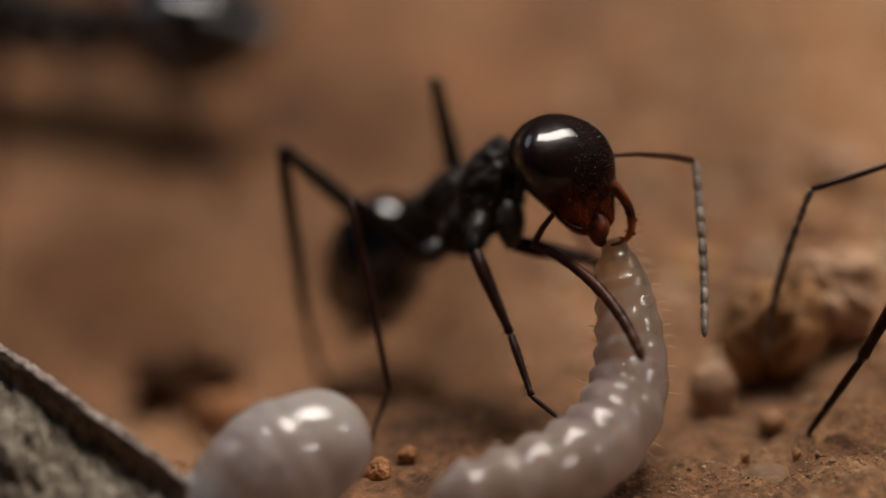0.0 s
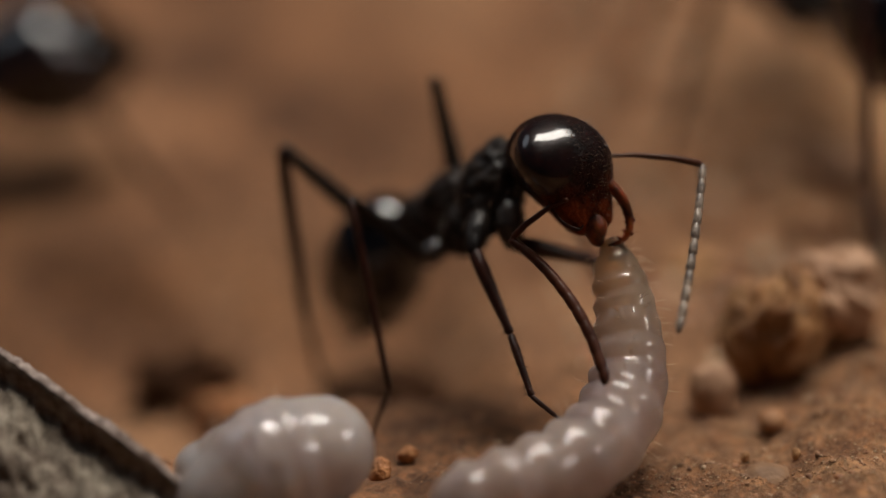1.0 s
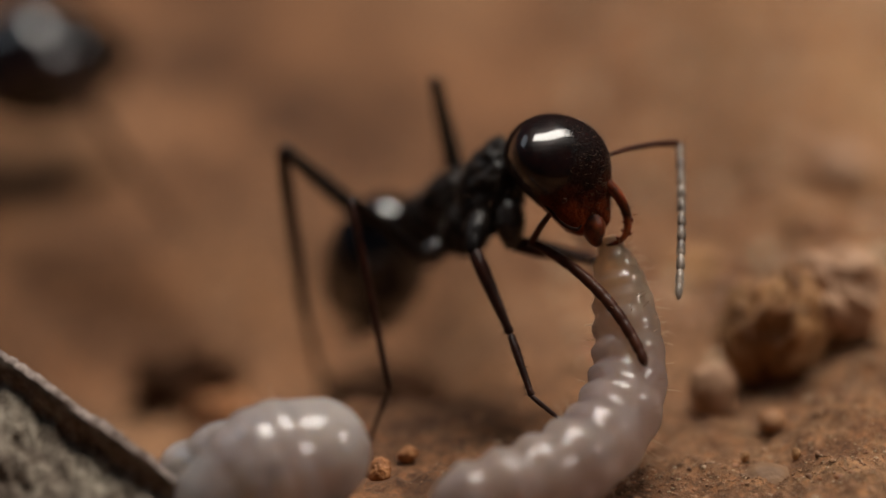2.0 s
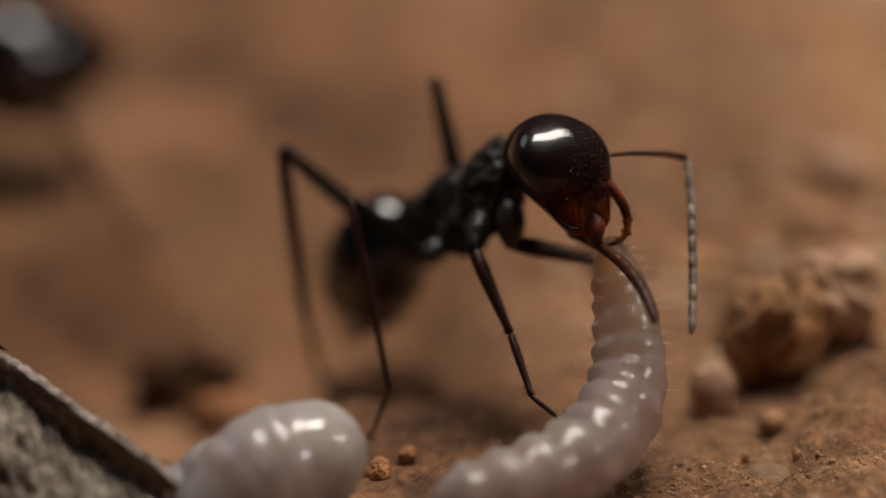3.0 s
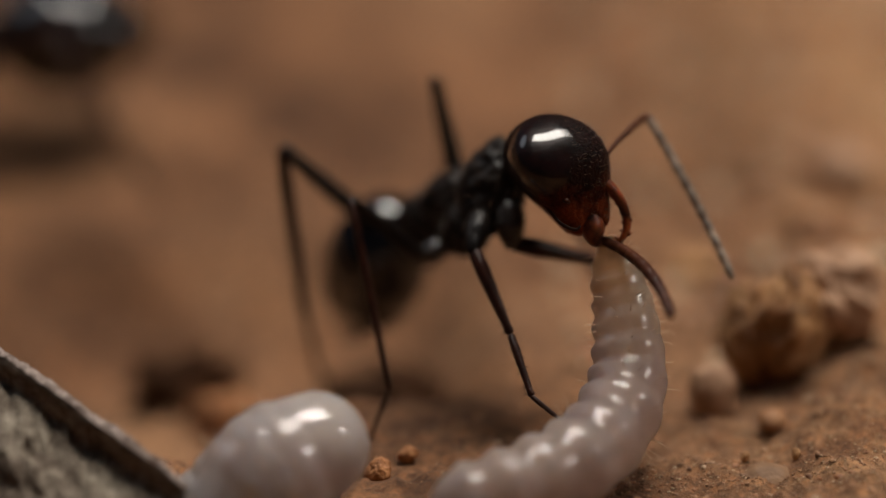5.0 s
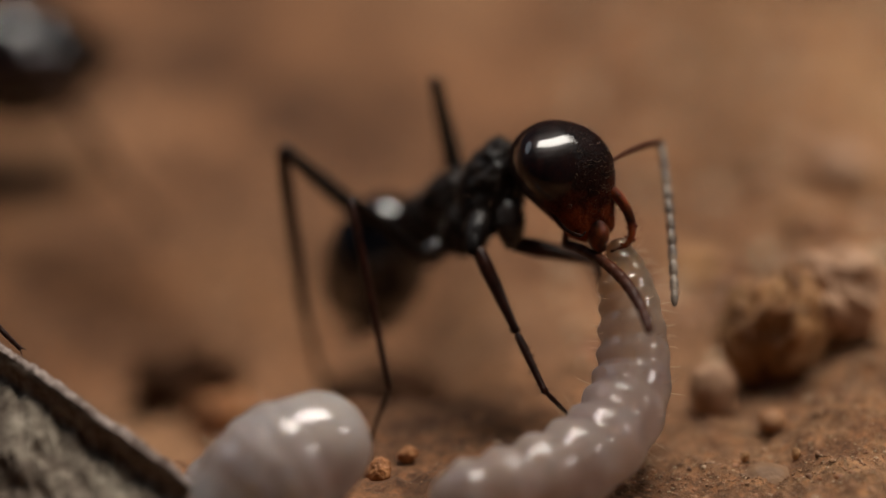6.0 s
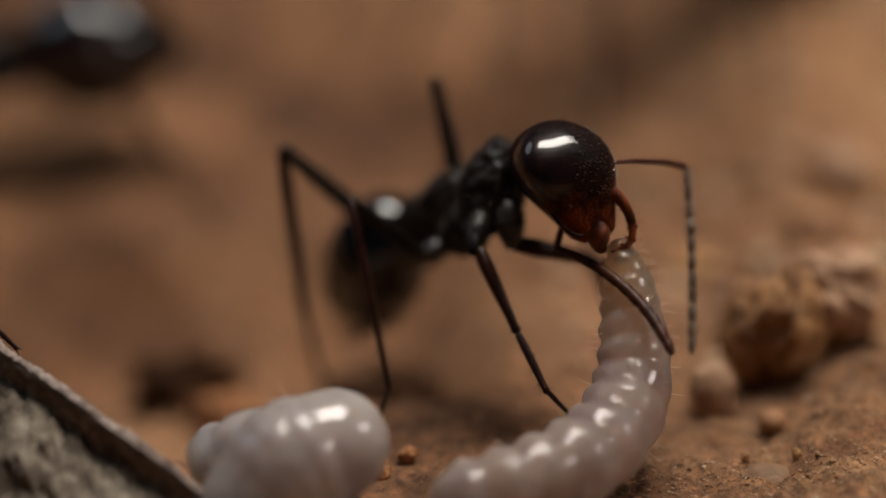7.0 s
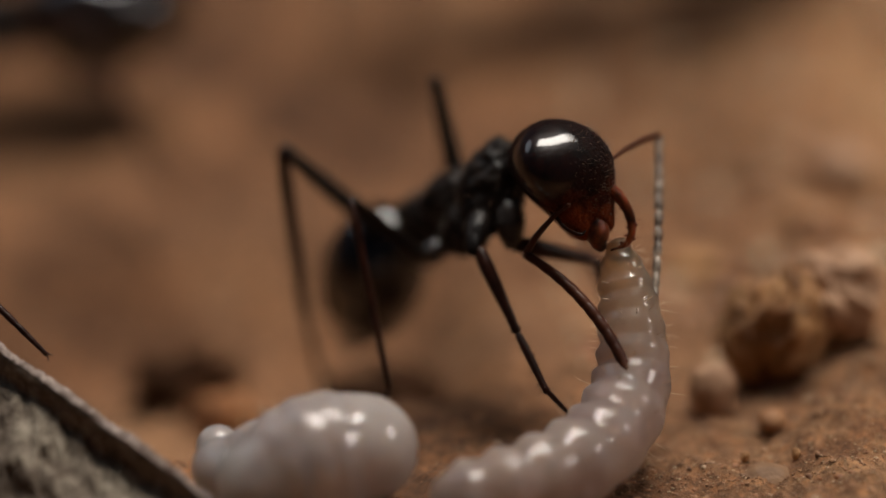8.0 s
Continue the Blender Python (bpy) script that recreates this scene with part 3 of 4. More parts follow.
# the working ant, in its own space
MAIN = {
    "lumps": [
        ("pronotum", (0.40, -0.87, 4.58), (0.68, 0.64, 0.98), (0.30, 0.3, 0.9), BLACK),
        ("mesonotum", (-0.33, 0.10, 4.03), (0.58, 0.58, 0.80), (0.8, -0.6, 0.3), BLACK),
        ("mesopleuron", (-0.13, -0.48, 3.62), (0.52, 0.5, 0.62), (0.5, -0.3, 0.9), BLACK),
        ("propodeum", (-0.92, 0.92, 3.38), (0.52, 0.50, 0.68), (0.8, -0.7, 0.25), BLACK),
        ("petiole", (-1.32, 1.56, 2.79), (0.30, 0.34, 0.42), (0.2, 0, 1), BLACK),
        ("gaster", (-2.01, 1.96, 1.85), (1.12, 1.12, 1.78), (-0.30, 0.25, -1.0), GLOSS),
    ],
    "tubes": [
        ("neck", [(0.74, -1.12, 5.07), (1.06, -1.67, 5.31), (1.32, -1.84, 5.43)], [0.3, 0.2, 0.25]),
    ],
    "head": (1.54, -2.01, 5.55), "head_axis": (0.28, -0.20, -0.94), "face": (0.85, -0.2, 0.5),
    "legs": [
        ((0.13, -1.54, 4.22), (-0.01, -2.22, 3.82), (0.70, -3.25, 2.44), (1.10, -4.13, 1.50), (1.62, -4.46, 1.17), 1.0),
        ((0.68, -1.37, 4.38), (0.75, -1.71, 3.75), (2.48, -1.08, 3.14), (2.76, -1.49, 2.01), (3.04, -2.04, 0.79), 1.25, False, True),
        ((-0.62, -0.45, 3.22), (-0.98, -0.42, 2.95), (-2.41, -1.32, 4.53), (-1.64, -2.78, 1.09), (-2.04, -2.69, 0.02), 0.95, True, True),
        ((-0.82, 1.22, 2.75), (-1.23, 1.48, 2.29), (-3.84, 0.63, 4.93), (-3.41, 0.69, 1.29), (-3.08, 2.55, -1.22), 1.6, True),
        ((-0.19, 0.69, 3.61), (-0.24, 1.16, 3.75), (-0.76, 1.69, 6.07), (-0.38, 5.65, 2.64), (-0.01, 8.60, 0.22), 1.45, True),
        ((0.60, 0.03, 4.14), (0.77, 0.46, 4.17), (1.36, 1.49, 4.64), (2.22, 0.87, 2.94), (2.98, 0.35, 0.93), 1.2),
    ],
}
MAIN_BASE = (0.6, 3.6, 0.0)


def working_ant():
    rng = random.Random(11)
    body, head = ant("black ant with glossy reddish head, biting a pale larva", MAIN, rng)
    body.location = V(MAIN_BASE) * MM
    jaws(head, bone(MAIN["head"], V(MAIN["head"]) + V(MAIN["head_axis"]), MAIN["face"]), MAIN["head"], rng)
    left = (part("antenna_scape", scape_mesh(1.86), FEELER, body), part("antenna_flagellum", flagellum_mesh(3.68, rng, -0.06), DOWN, body))
    right = (part("antenna_scape", scape_mesh(1.50), FEELER, body), part("antenna_flagellum", flagellum_mesh(3.55, rng, -0.32, 0.3, 1.4), FEELER, body))
    return body, head, left, right


def standing(k, far_toe=False, thick=1.3, spread=1.0, low=1.0):
    """Joints of an ant that stands level, facing +x; k is its size, low how far it crouches."""
    legs = []
    for s in (-1, 1):
        legs.append(((1.0, s * 0.3, 2.6), (1.2, s * 0.6, 2.2), (2.3, s * 1.9, 3.2), (3.0, s * 2.8, 1.1), (3.5, s * 3.2, 0.05)))
        legs.append(((0.1, s * 0.35, 2.6), (0.0, s * 0.7, 2.2), (-0.1, s * 2.5, 3.4), (-0.2, s * 3.5, 1.1), (-0.3, s * 4.0, 0.05)))
        legs.append(((-0.6, s * 0.3, 2.6), (-0.9, s * 0.6, 2.3), (-2.5, s * 2.1, 3.9), (-3.7, s * 3.0, 1.2), (-4.4, s * 3.5, 0.05)))
    if far_toe:         # one hind leg reaches back, up onto the bark
        legs[5] = ((-0.6, 0.3, 2.6), (-0.9, 0.6, 2.3), (-3.4, 2.4, 4.6), (-5.4, 3.6, 3.3), (-6.5, 4.2, 2.4))
    legs = [tuple((x, y if i < 2 else y * spread, z) for i, (x, y, z) in enumerate(one)) for one in legs]
    grow = lambda p: V((p[0], p[1], p[2] * low)) * k
    return {
        "lumps": [(name, grow(c), V(r) * k, to, mat) for name, c, r, to, mat in (
            ("pronotum", (1.1, 0, 3.1), (0.6, 0.58, 0.9), (1, 0, 0.1), BLACK),
            ("mesonotum", (0.2, 0, 3.1), (0.5, 0.48, 0.65), (1, 0, 0.2), BLACK),
            ("propodeum", (-0.6, 0, 3.0), (0.45, 0.42, 0.55), (1, 0, 0), BLACK),
            ("petiole", (-1.2, 0, 2.9), (0.26, 0.32, 0.36), (0, 0, 1), BLACK),
            ("gaster", (-2.6, 0, 3.0), (1.1, 1.1, 1.45), (-1, 0, 0.05), GLOSS))],
        "tubes": [("neck", [grow(p) for p in ((1.7, 0, 3.1), (2.1, 0, 3.2), (2.5, 0, 3.2))], [0.3 * k, 0.2 * k, 0.25 * k])],
        "head": grow((2.7, 0, 3.3)), "head_axis": (0.9, 0, -0.45), "face": (0.4, 0, 0.9),
        "legs": [tuple(grow(p) for p in one) + (thick * k,) for one in legs],
    }


def passing_ant(label, seed, k=1.4, far_toe=False, thick=1.3, spread=1.0, feel=(5.4, 2.0, 0.9), low=1.0):
    rng = random.Random(seed)
    body, head = ant(label, standing(k, far_toe, thick, spread, low), rng)
    for s in (-1, 1):
        base, elbow, tip = (V((p[0], p[1], p[2] * low)) * k for p in ((3.3, s * 0.5, 3.5), (4.2, s * 1.7, 3.0), (feel[0], s * feel[1], feel[2])))
        at(part("antenna_scape", scape_mesh((elbow - base).length), LEG, body), bone(base, elbow))
        at(part("antenna_flagellum", flagellum_mesh((tip - elbow).length, rng, 0.2), DOWN, body), bone(elbow, tip))
    return body


# ---- larvae ----
def larva_segment(body, radius, length, rng, bristle=6):
    bm = bmesh.new()
    blob(bm, (radius, radius, length), (0, 0, 0), 0.02, 0.5, 4, None, rng.randint(0, 50))
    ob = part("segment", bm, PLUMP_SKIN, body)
    roots = []
    for _ in range(bristle):
        a, z = rng.uniform(0, 6.28), rng.uniform(-0.4, 0.4) * length
        k = math.sqrt(1 - (z / length) ** 2) * radius * 0.98
        roots.append(((k * math.cos(a), k * math.sin(a), z), (math.cos(a), math.sin(a), 0.2)))
    part("bristles", hairs(bmesh.new(), roots, 0.24, 0.006, rng, 0.25), HAIR, ob)
    return ob


LARVA_BASE = (0.4, 0.4, 0.0)
LARVA_LINE = [((0.56, -3.23, 0.51), 0.80), ((1.22, -3.06, 0.66), 0.83), ((1.85, -2.71, 0.77), 0.83), ((2.48, -2.24, 0.88), 0.86), ((3.01, -1.64, 1.06), 0.85),
              ((3.39, -0.99, 1.39), 0.82), ((3.57, -0.42, 1.78), 0.76), ((3.60, -0.06, 2.21), 0.70), ((3.57, 0.25, 2.61), 0.65), ((3.52, 0.55, 2.99), 0.59),
              ((3.44, 0.78, 3.34), 0.53), ((3.37, 0.96, 3.70), 0.40), ((3.35, 1.15, 3.88), 0.24)]


def catmull(values, x):
    last = len(values) - 1
    if x < 0 or x > last:       # straight on past the ends
        e = 0 if x < 0 else last
        if not isinstance(values[0], Vector):
            return values[e]
        return values[e] + (values[1] - values[0] if x < 0 else values[-1] - values[-2]) * (x - e)
    i = min(int(math.floor(x)), last - 1)
    t = x - i
    p0, p1, p2, p3 = values[max(i - 1, 0)], values[i], values[i + 1], values[min(i + 2, last)]
    return 0.5 * (2 * p1 + (p2 - p0) * t + (2 * p0 - 5 * p1 + 4 * p2 - p3) * t * t + (3 * p1 - p0 - 3 * p2 + p3) * t ** 3)


def larva_body(name, body, pts, radii, lo, hi, rng, round_lo=False, round_hi=False, scallop=0.32, skin=LARVA, flank=0.07):
    """A stretch of a larva, ring after ring, swelling a little at each segment, with a pleat of lobes along each flank."""
    bm = bmesh.new()
    around, rings = 72, []
    first, last = (lo if round_lo else lo - 0.5), (hi if round_hi else hi + 0.5)
    cap_lo = radii[0] / (pts[1] - pts[0]).length if round_lo else 0.35
    cap_hi = radii[-1] / (pts[-1] - pts[-2]).length if round_hi else 0.35
    ends = (0.99, 0.95, 0.86, 0.72, 0.5, 0.25)
    steps = [first - cap_lo * e for e in ends] + [first + 0.1 * i for i in range(int(round((last - first) * 10)) + 1)] + [last + cap_hi * e for e in ends[::-1]]
    for s in steps:
        p, d = catmull(pts, s), (catmull(pts, s + 0.05) - catmull(pts, s - 0.05)).normalized()
        side = d.cross(V((0, -0.94, 0.34))).normalized()
        front = side.cross(d)
        f = (s + 0.5) % 1.0 - 0.5
        crest = math.sqrt(f * f + 0.003) - 0.0548
        r = catmull(radii, s) * (1 - (scallop if s < 5.5 else 0.7 * scallop) * 0.55 * crest)
        over = max((first - s) / cap_lo, (s - last) / cap_hi, 0.0)
        r *= math.sqrt(max(0.0005, 1 - over * over))
        ring = []
        for k in range(around):
            a = 2 * math.pi * k / around
            lobe = flank * math.exp(-((math.atan2(math.sin(a - 3.0), math.cos(a - 3.0))) / 0.45) ** 2)
            n1 = noise.noise(V((3.0 * s, 2 * math.cos(a), 2 * math.sin(a))))
            k2 = r * (1 + lobe * (math.cos(math.pi * f) ** 2 - 0.4) + 0.004 * n1)
            ring.append(bm.verts.new(p + k2 * (side * math.cos(a) + front * math.sin(a))))
        rings.append(ring)
    for a, b in zip(rings, rings[1:]):
        for i in range(around):
            bm.faces.new((a[i], a[(i + 1) % around], b[(i + 1) % around], b[i]))
    bm.faces.new(rings[0][::-1])
    bm.faces.new(rings[-1])
    bmesh.ops.recalc_face_normals(bm, faces=bm.faces)
    ob = part(name, bm, skin, body)
    roots = []
    for _ in range(int(16 * (hi - lo + 1))):
        s, a = rng.uniform(lo, hi), rng.uniform(0, 6.28)
        d = (catmull(pts, s + 0.05) - catmull(pts, s - 0.05)).normalized()
        side = d.cross(V((0, -0.94, 0.34))).normalized()
        out = side * math.cos(a) + side.cross(d) * math.sin(a)
        if out.x < -0.2 and rng.random() < 0.6:
            continue
        roots.append((catmull(pts, s) + out * catmull(radii, s) * 0.96, out))
    part("bristles", hairs(bmesh.new(), roots, 0.34, 0.007, rng, 0.2), HAIR, ob)
    return ob


def held_larva():
    rng = random.Random(5)
    body = tagged(new("larva"), "pale translucent ant larva held upright in the jaws", "larva", "larvae")
    base = V(LARVA_BASE)
    body.location = base * MM
    pts, radii = [V(p) - base for p, _ in LARVA_LINE], [r for _, r in LARVA_LINE]
    larva_body("trunk", body, pts, radii, 0, 12, rng, True, True)
    part("head", blob(bmesh.new(), (0.27, 0.23, 0.24), pts[-1] + V((-0.02, -0.04, 0.0)), 0.06, 0.3, 4, None, 3), LARVA, body, "small yellowish clear head")
    return body


def plump_larva():
    """A thick trunk that rolls as one, with a small neck and head that reach about."""
    rng = random.Random(8)
    body = tagged(new("larva"), "plump pale ant larva writhing beside the bark chip", "larva", "larvae")
    pts = [V((0.10 * math.sin(math.pi * i / 4), 0, -0.9 + 0.45 * i)) for i in range(5)]
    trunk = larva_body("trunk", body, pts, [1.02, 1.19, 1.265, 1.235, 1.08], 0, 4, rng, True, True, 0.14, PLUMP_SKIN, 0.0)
    return trunk, larva_segment(body, 0.84, 0.98, rng, 4), larva_segment(body, 0.60, 0.72, rng, 5), larva_segment(body, 0.42, 0.46, rng, 5)


# ---- build ----
ground()
sand()
chip = bark_chip()
WORKER, WORKER_HEAD, LEFT, RIGHT = working_ant()
MID_LEG = sorted([c for c in WORKER.children if c.name.startswith("leg")][0].children, key=lambda o: ("femur", "tibia", "tarsus", "hairs").index(o.name.split(".")[0]))[:3]
GASTER = [c for c in WORKER.children if c.name.startswith("gaster")][0]
HELD = held_larva()
PLUMP = plump_larva()
stone("soil_clod", (6.31, 3.49), (0.74, 0.62, 1.20), CRUST, "crusted brown soil clod with sand stuck on it", 0.22, 0.5, 3, 20, 0.2, 190)
stone("soil_clod", (7.03, 3.23), (0.82, 0.62, 1.18), CRUST, "crusted brown soil clod with sand stuck on it", 0.22, 0.5, 14, 50, 0.2, 130)
stone("soil_clod", (7.92, 3.83), (0.95, 0.7, 1.10), PALE_STONE, "pale tan lump of soil joined to a crusted clod", 0.25, 0.6, 6, 0, 0.15, 20)
stone("stone", (6.47, 1.14), (0.27, 0.27, 0.25), ORANGE_STONE, "small orange round pebble on soil", 0.08, 0.5, 2)
stone("stone", (6.27, -0.76), (0.66, 0.50, 0.42), QUARTZ, "flat dull quartz pebble half sunk in soil", 0.10, 0.6, 9, 10, 1.5)
stone("stone", (5.83, -0.32), (0.09, 0.08, 0.12), CRUST, "small brown crumb beside a quartz pebble", 0.35, 0.2, 31)
stone("stone", (6.80, -0.43), (0.08, 0.08, 0.13), CRUST, "small brown crumb beside a quartz pebble", 0.35, 0.2, 32)
stone("stone", (5.38, 2.35), (0.46, 0.36, 0.66), PALE_STONE, "small pale upright pebble on soil", 0.15, 0.6, 12)
stone("soil_clod", (-4.55, 6.3), (0.85, 0.6, 0.5), RUST, "orange crumbly clod half sunk in soil", 0.5, 0.7, 15, 0, 0.5, 24)
# dark lump added in place of the shade in a hollow
stone("soil_clod", (-5.5, 8.2), (1.45, 0.6, 0.75), SHADE_LUMP, "dark brown lump standing in for shade on the soil", 0.5, 0.6, 16, 35, 0.58, 24)
# dark lump added for the shadow cast by the working ant's abdomen
stone("soil_clod", (-0.96, 7.67), (1.35, 0.8, 0.62), SHADE_LUMP, "dark brown lump standing in for shade on the soil", 0.5, 0.6, 17, 0, 0.45, 24)
stone("stone", (-1.22, -0.76), (0.27, 0.22, 0.25), RUST, "small orange crumb beside the larva", 0.3, 0.3, 18, 0, 0.45)
stone("stone", (-0.68, -0.04), (0.2, 0.14, 0.16), RUST, "small brown crumb beside the larva", 0.4, 0.3, 19)
stone("stone", (8.97, 11.80), (0.7, 0.6, 0.55), PALE_STONE, "pale tan pebble on soil", 0.15, 0.8, 20)
stone("stone", (8.04, 9.21), (0.7, 0.5, 0.35), ORANGE_STONE, "reddish stone half sunk in soil", 0.2, 0.8, 23)
stone("stone", (5.45, 9.53), (0.75, 0.5, 0.3), CRUST, "brown crumb of soil", 0.2, 0.8, 24)
FAR_ANT = passing_ant("black ant out of focus behind, with shiny abdomen", 21, 1.34, False, 1.2, low=0.72)
CROSSING_ANT = passing_ant("large black ant walking past behind the larva", 22, 1.6, False, 1.05, 0.66, (4.7, 1.9, 0.7))
BARK_ANT = passing_ant("black ant with one hind foot on the bark chip", 23, 1.0, True)


def motions():
    # head nods with its prey
    h, q = V(MAIN["head"]), bone(MAIN["head"], V(MAIN["head"]) + V(MAIN["head_axis"]), MAIN["face"])
    nod = [(0.0, 0.000, -0.000), (1.0, -0.044, -0.000), (1.5, -0.065, -0.000), (3.5, -0.087, -0.000), (4.7, -0.098, -0.000), (5.8, -0.033, -0.087), (6.0, 0.000, -0.120), (6.5, 0.022, -0.153), (7.0, 0.011, -0.131), (8.0, 0.000, -0.098)]
    walk(WORKER_HEAD, [(t, metres(Matrix.Translation((x, 0.34 * z, 0.94 * z)) @ q)) for t, x, z in nod])
    # the larva tilts about its rear as the jaws pull it
    pivot = Matrix.Translation((2.0, -2.7, 0.7))
    walk(HELD, [(t, metres(pivot @ pose(0, 0, 0, 0, 57.3 * x / 3.2, 57.3 * z / 5.5) @ pivot.inverted() @ Matrix.Translation(LARVA_BASE))) for t, x, z in nod])
    # feelers: time, root, elbow, tip
    feel_left = [
        (0.0, (2.60, -2.08, 5.66), (4.31, -1.41, 5.34), (4.39, -3.90, 2.63)),
        (0.1, (2.60, -2.08, 5.66), (4.32, -1.46, 5.32), (4.45, -4.14, 2.80)),
        (0.2, (2.59, -2.08, 5.66), (4.45, -2.05, 5.75), (4.89, -4.79, 3.33)),
        (0.3, (2.59, -2.08, 5.66), (4.36, -1.51, 5.76), (5.25, -4.27, 3.48)),
        (0.4, (2.58, -2.08, 5.66), (4.43, -1.88, 5.79), (5.25, -4.85, 3.76)),
        (0.5, (2.58, -2.08, 5.66), (4.42, -2.16, 5.44), (4.61, -4.87, 2.96)),
        (0.6, (2.57, -2.08, 5.66), (4.35, -2.27, 5.14), (3.99, -4.98, 2.68)),
        (0.7, (2.57, -2.08, 5.66), (4.37, -2.24, 5.21), (4.15, -4.99, 2.77)),
        (0.9, (2.56, -2.08, 5.66), (4.38, -2.22, 5.29), (3.97, -4.87, 2.77)),
        (1.0, (2.56, -2.08, 5.66), (4.41, -2.13, 5.51), (3.82, -4.82, 3.07)),
        (1.1, (2.55, -2.08, 5.66), (4.41, -2.12, 5.55), (3.62, -4.89, 3.26)),
        (1.2, (2.55, -2.08, 5.66), (4.36, -1.71, 5.46), (3.64, -4.63, 3.34)),
        (1.3, (2.54, -2.08, 5.66), (4.30, -1.49, 5.47), (3.68, -4.44, 3.36)),
        (1.5, (2.53, -2.08, 5.66), (4.20, -1.27, 5.51), (3.67, -4.25, 3.42)),
        (1.7, (2.53, -2.08, 5.66), (4.10, -1.10, 5.49), (3.69, -4.12, 3.43)),
        (2.3, (2.53, -2.08, 5.66), (3.95, -0.89, 5.71), (4.34, -3.65, 3.31)),
        (2.8, (2.52, -2.08, 5.66), (3.76, -0.73, 5.97), (5.19, -2.70, 3.22)),
        (2.9, (2.52, -2.08, 5.66), (3.87, -0.81, 5.76), (4.90, -3.27, 3.22)),
        (3.0, (2.52, -2.08, 5.66), (4.17, -1.29, 5.36), (4.15, -3.76, 2.64)),
        (3.1, (2.52, -2.08, 5.66), (4.24, -1.51, 5.24), (3.98, -4.11, 2.66)),
        (3.2, (2.52, -2.08, 5.66), (4.19, -1.37, 5.27), (3.82, -3.79, 2.52)),
        (3.5, (2.51, -2.08, 5.66), (4.15, -1.25, 5.37), (3.67, -4.15, 3.15)),
        (3.8, (2.51, -2.08, 5.66), (3.93, -0.91, 5.37), (3.44, -3.85, 3.21)),
        (4.0, (2.51, -2.08, 5.66), (3.88, -0.84, 5.44), (3.36, -3.73, 3.22)),
        (4.2, (2.51, -2.08, 5.66), (3.81, -0.76, 5.53), (3.47, -3.72, 3.37)),
        (4.4, (2.50, -2.08, 5.66), (3.66, -0.63, 5.58), (3.67, -3.57, 3.37)),
        (4.5, (2.50, -2.08, 5.66), (3.55, -0.55, 5.72), (4.07, -3.32, 3.36)),
        (4.6, (2.50, -2.08, 5.66), (3.39, -0.47, 5.92), (4.83, -2.68, 3.36)),
        (4.7, (2.50, -2.08, 5.66), (3.34, -0.46, 6.04), (5.32, -1.69, 3.19)),
        (5.2, (2.53, -2.09, 5.62), (3.49, -0.52, 5.86), (4.58, -2.97, 3.34)),
        (5.8, (2.57, -2.11, 5.58), (3.58, -0.55, 5.58), (3.65, -3.38, 3.23)),
        (6.0, (2.60, -2.12, 5.54), (3.69, -0.62, 5.46), (3.84, -3.41, 3.06)),
        (6.2, (2.61, -2.13, 5.53), (3.75, -0.66, 5.44), (4.17, -3.38, 3.00)),
        (6.3, (2.61, -2.13, 5.53), (3.81, -0.70, 5.61), (4.44, -3.39, 3.17)),
        (6.4, (2.62, -2.13, 5.52), (3.73, -0.66, 5.80), (5.34, -2.91, 3.38)),
        (6.5, (2.62, -2.13, 5.51), (3.68, -0.66, 5.93), (5.74, -1.90, 3.14)),
        (6.6, (2.62, -2.13, 5.52), (3.65, -0.65, 5.95), (5.71, -2.47, 3.50)),
        (6.8, (2.62, -2.13, 5.53), (3.85, -0.74, 5.62), (5.34, -2.55, 2.77)),
        (7.0, (2.61, -2.13, 5.53), (4.16, -1.17, 5.14), (4.25, -2.54, 1.73)),
        (7.2, (2.61, -2.12, 5.54), (4.23, -1.35, 5.05), (4.05, -2.71, 1.64)),
        (7.4, (2.61, -2.12, 5.55), (4.12, -1.09, 5.22), (3.89, -3.40, 2.36)),
        (7.6, (2.60, -2.12, 5.55), (4.04, -0.94, 5.40), (3.87, -3.58, 2.84)),
        (7.8, (2.60, -2.12, 5.56), (3.85, -0.74, 5.55), (3.69, -3.35, 2.96)),
        (8.0, (2.60, -2.11, 5.56), (3.63, -0.57, 5.58), (3.45, -3.24, 3.06)),
    ]
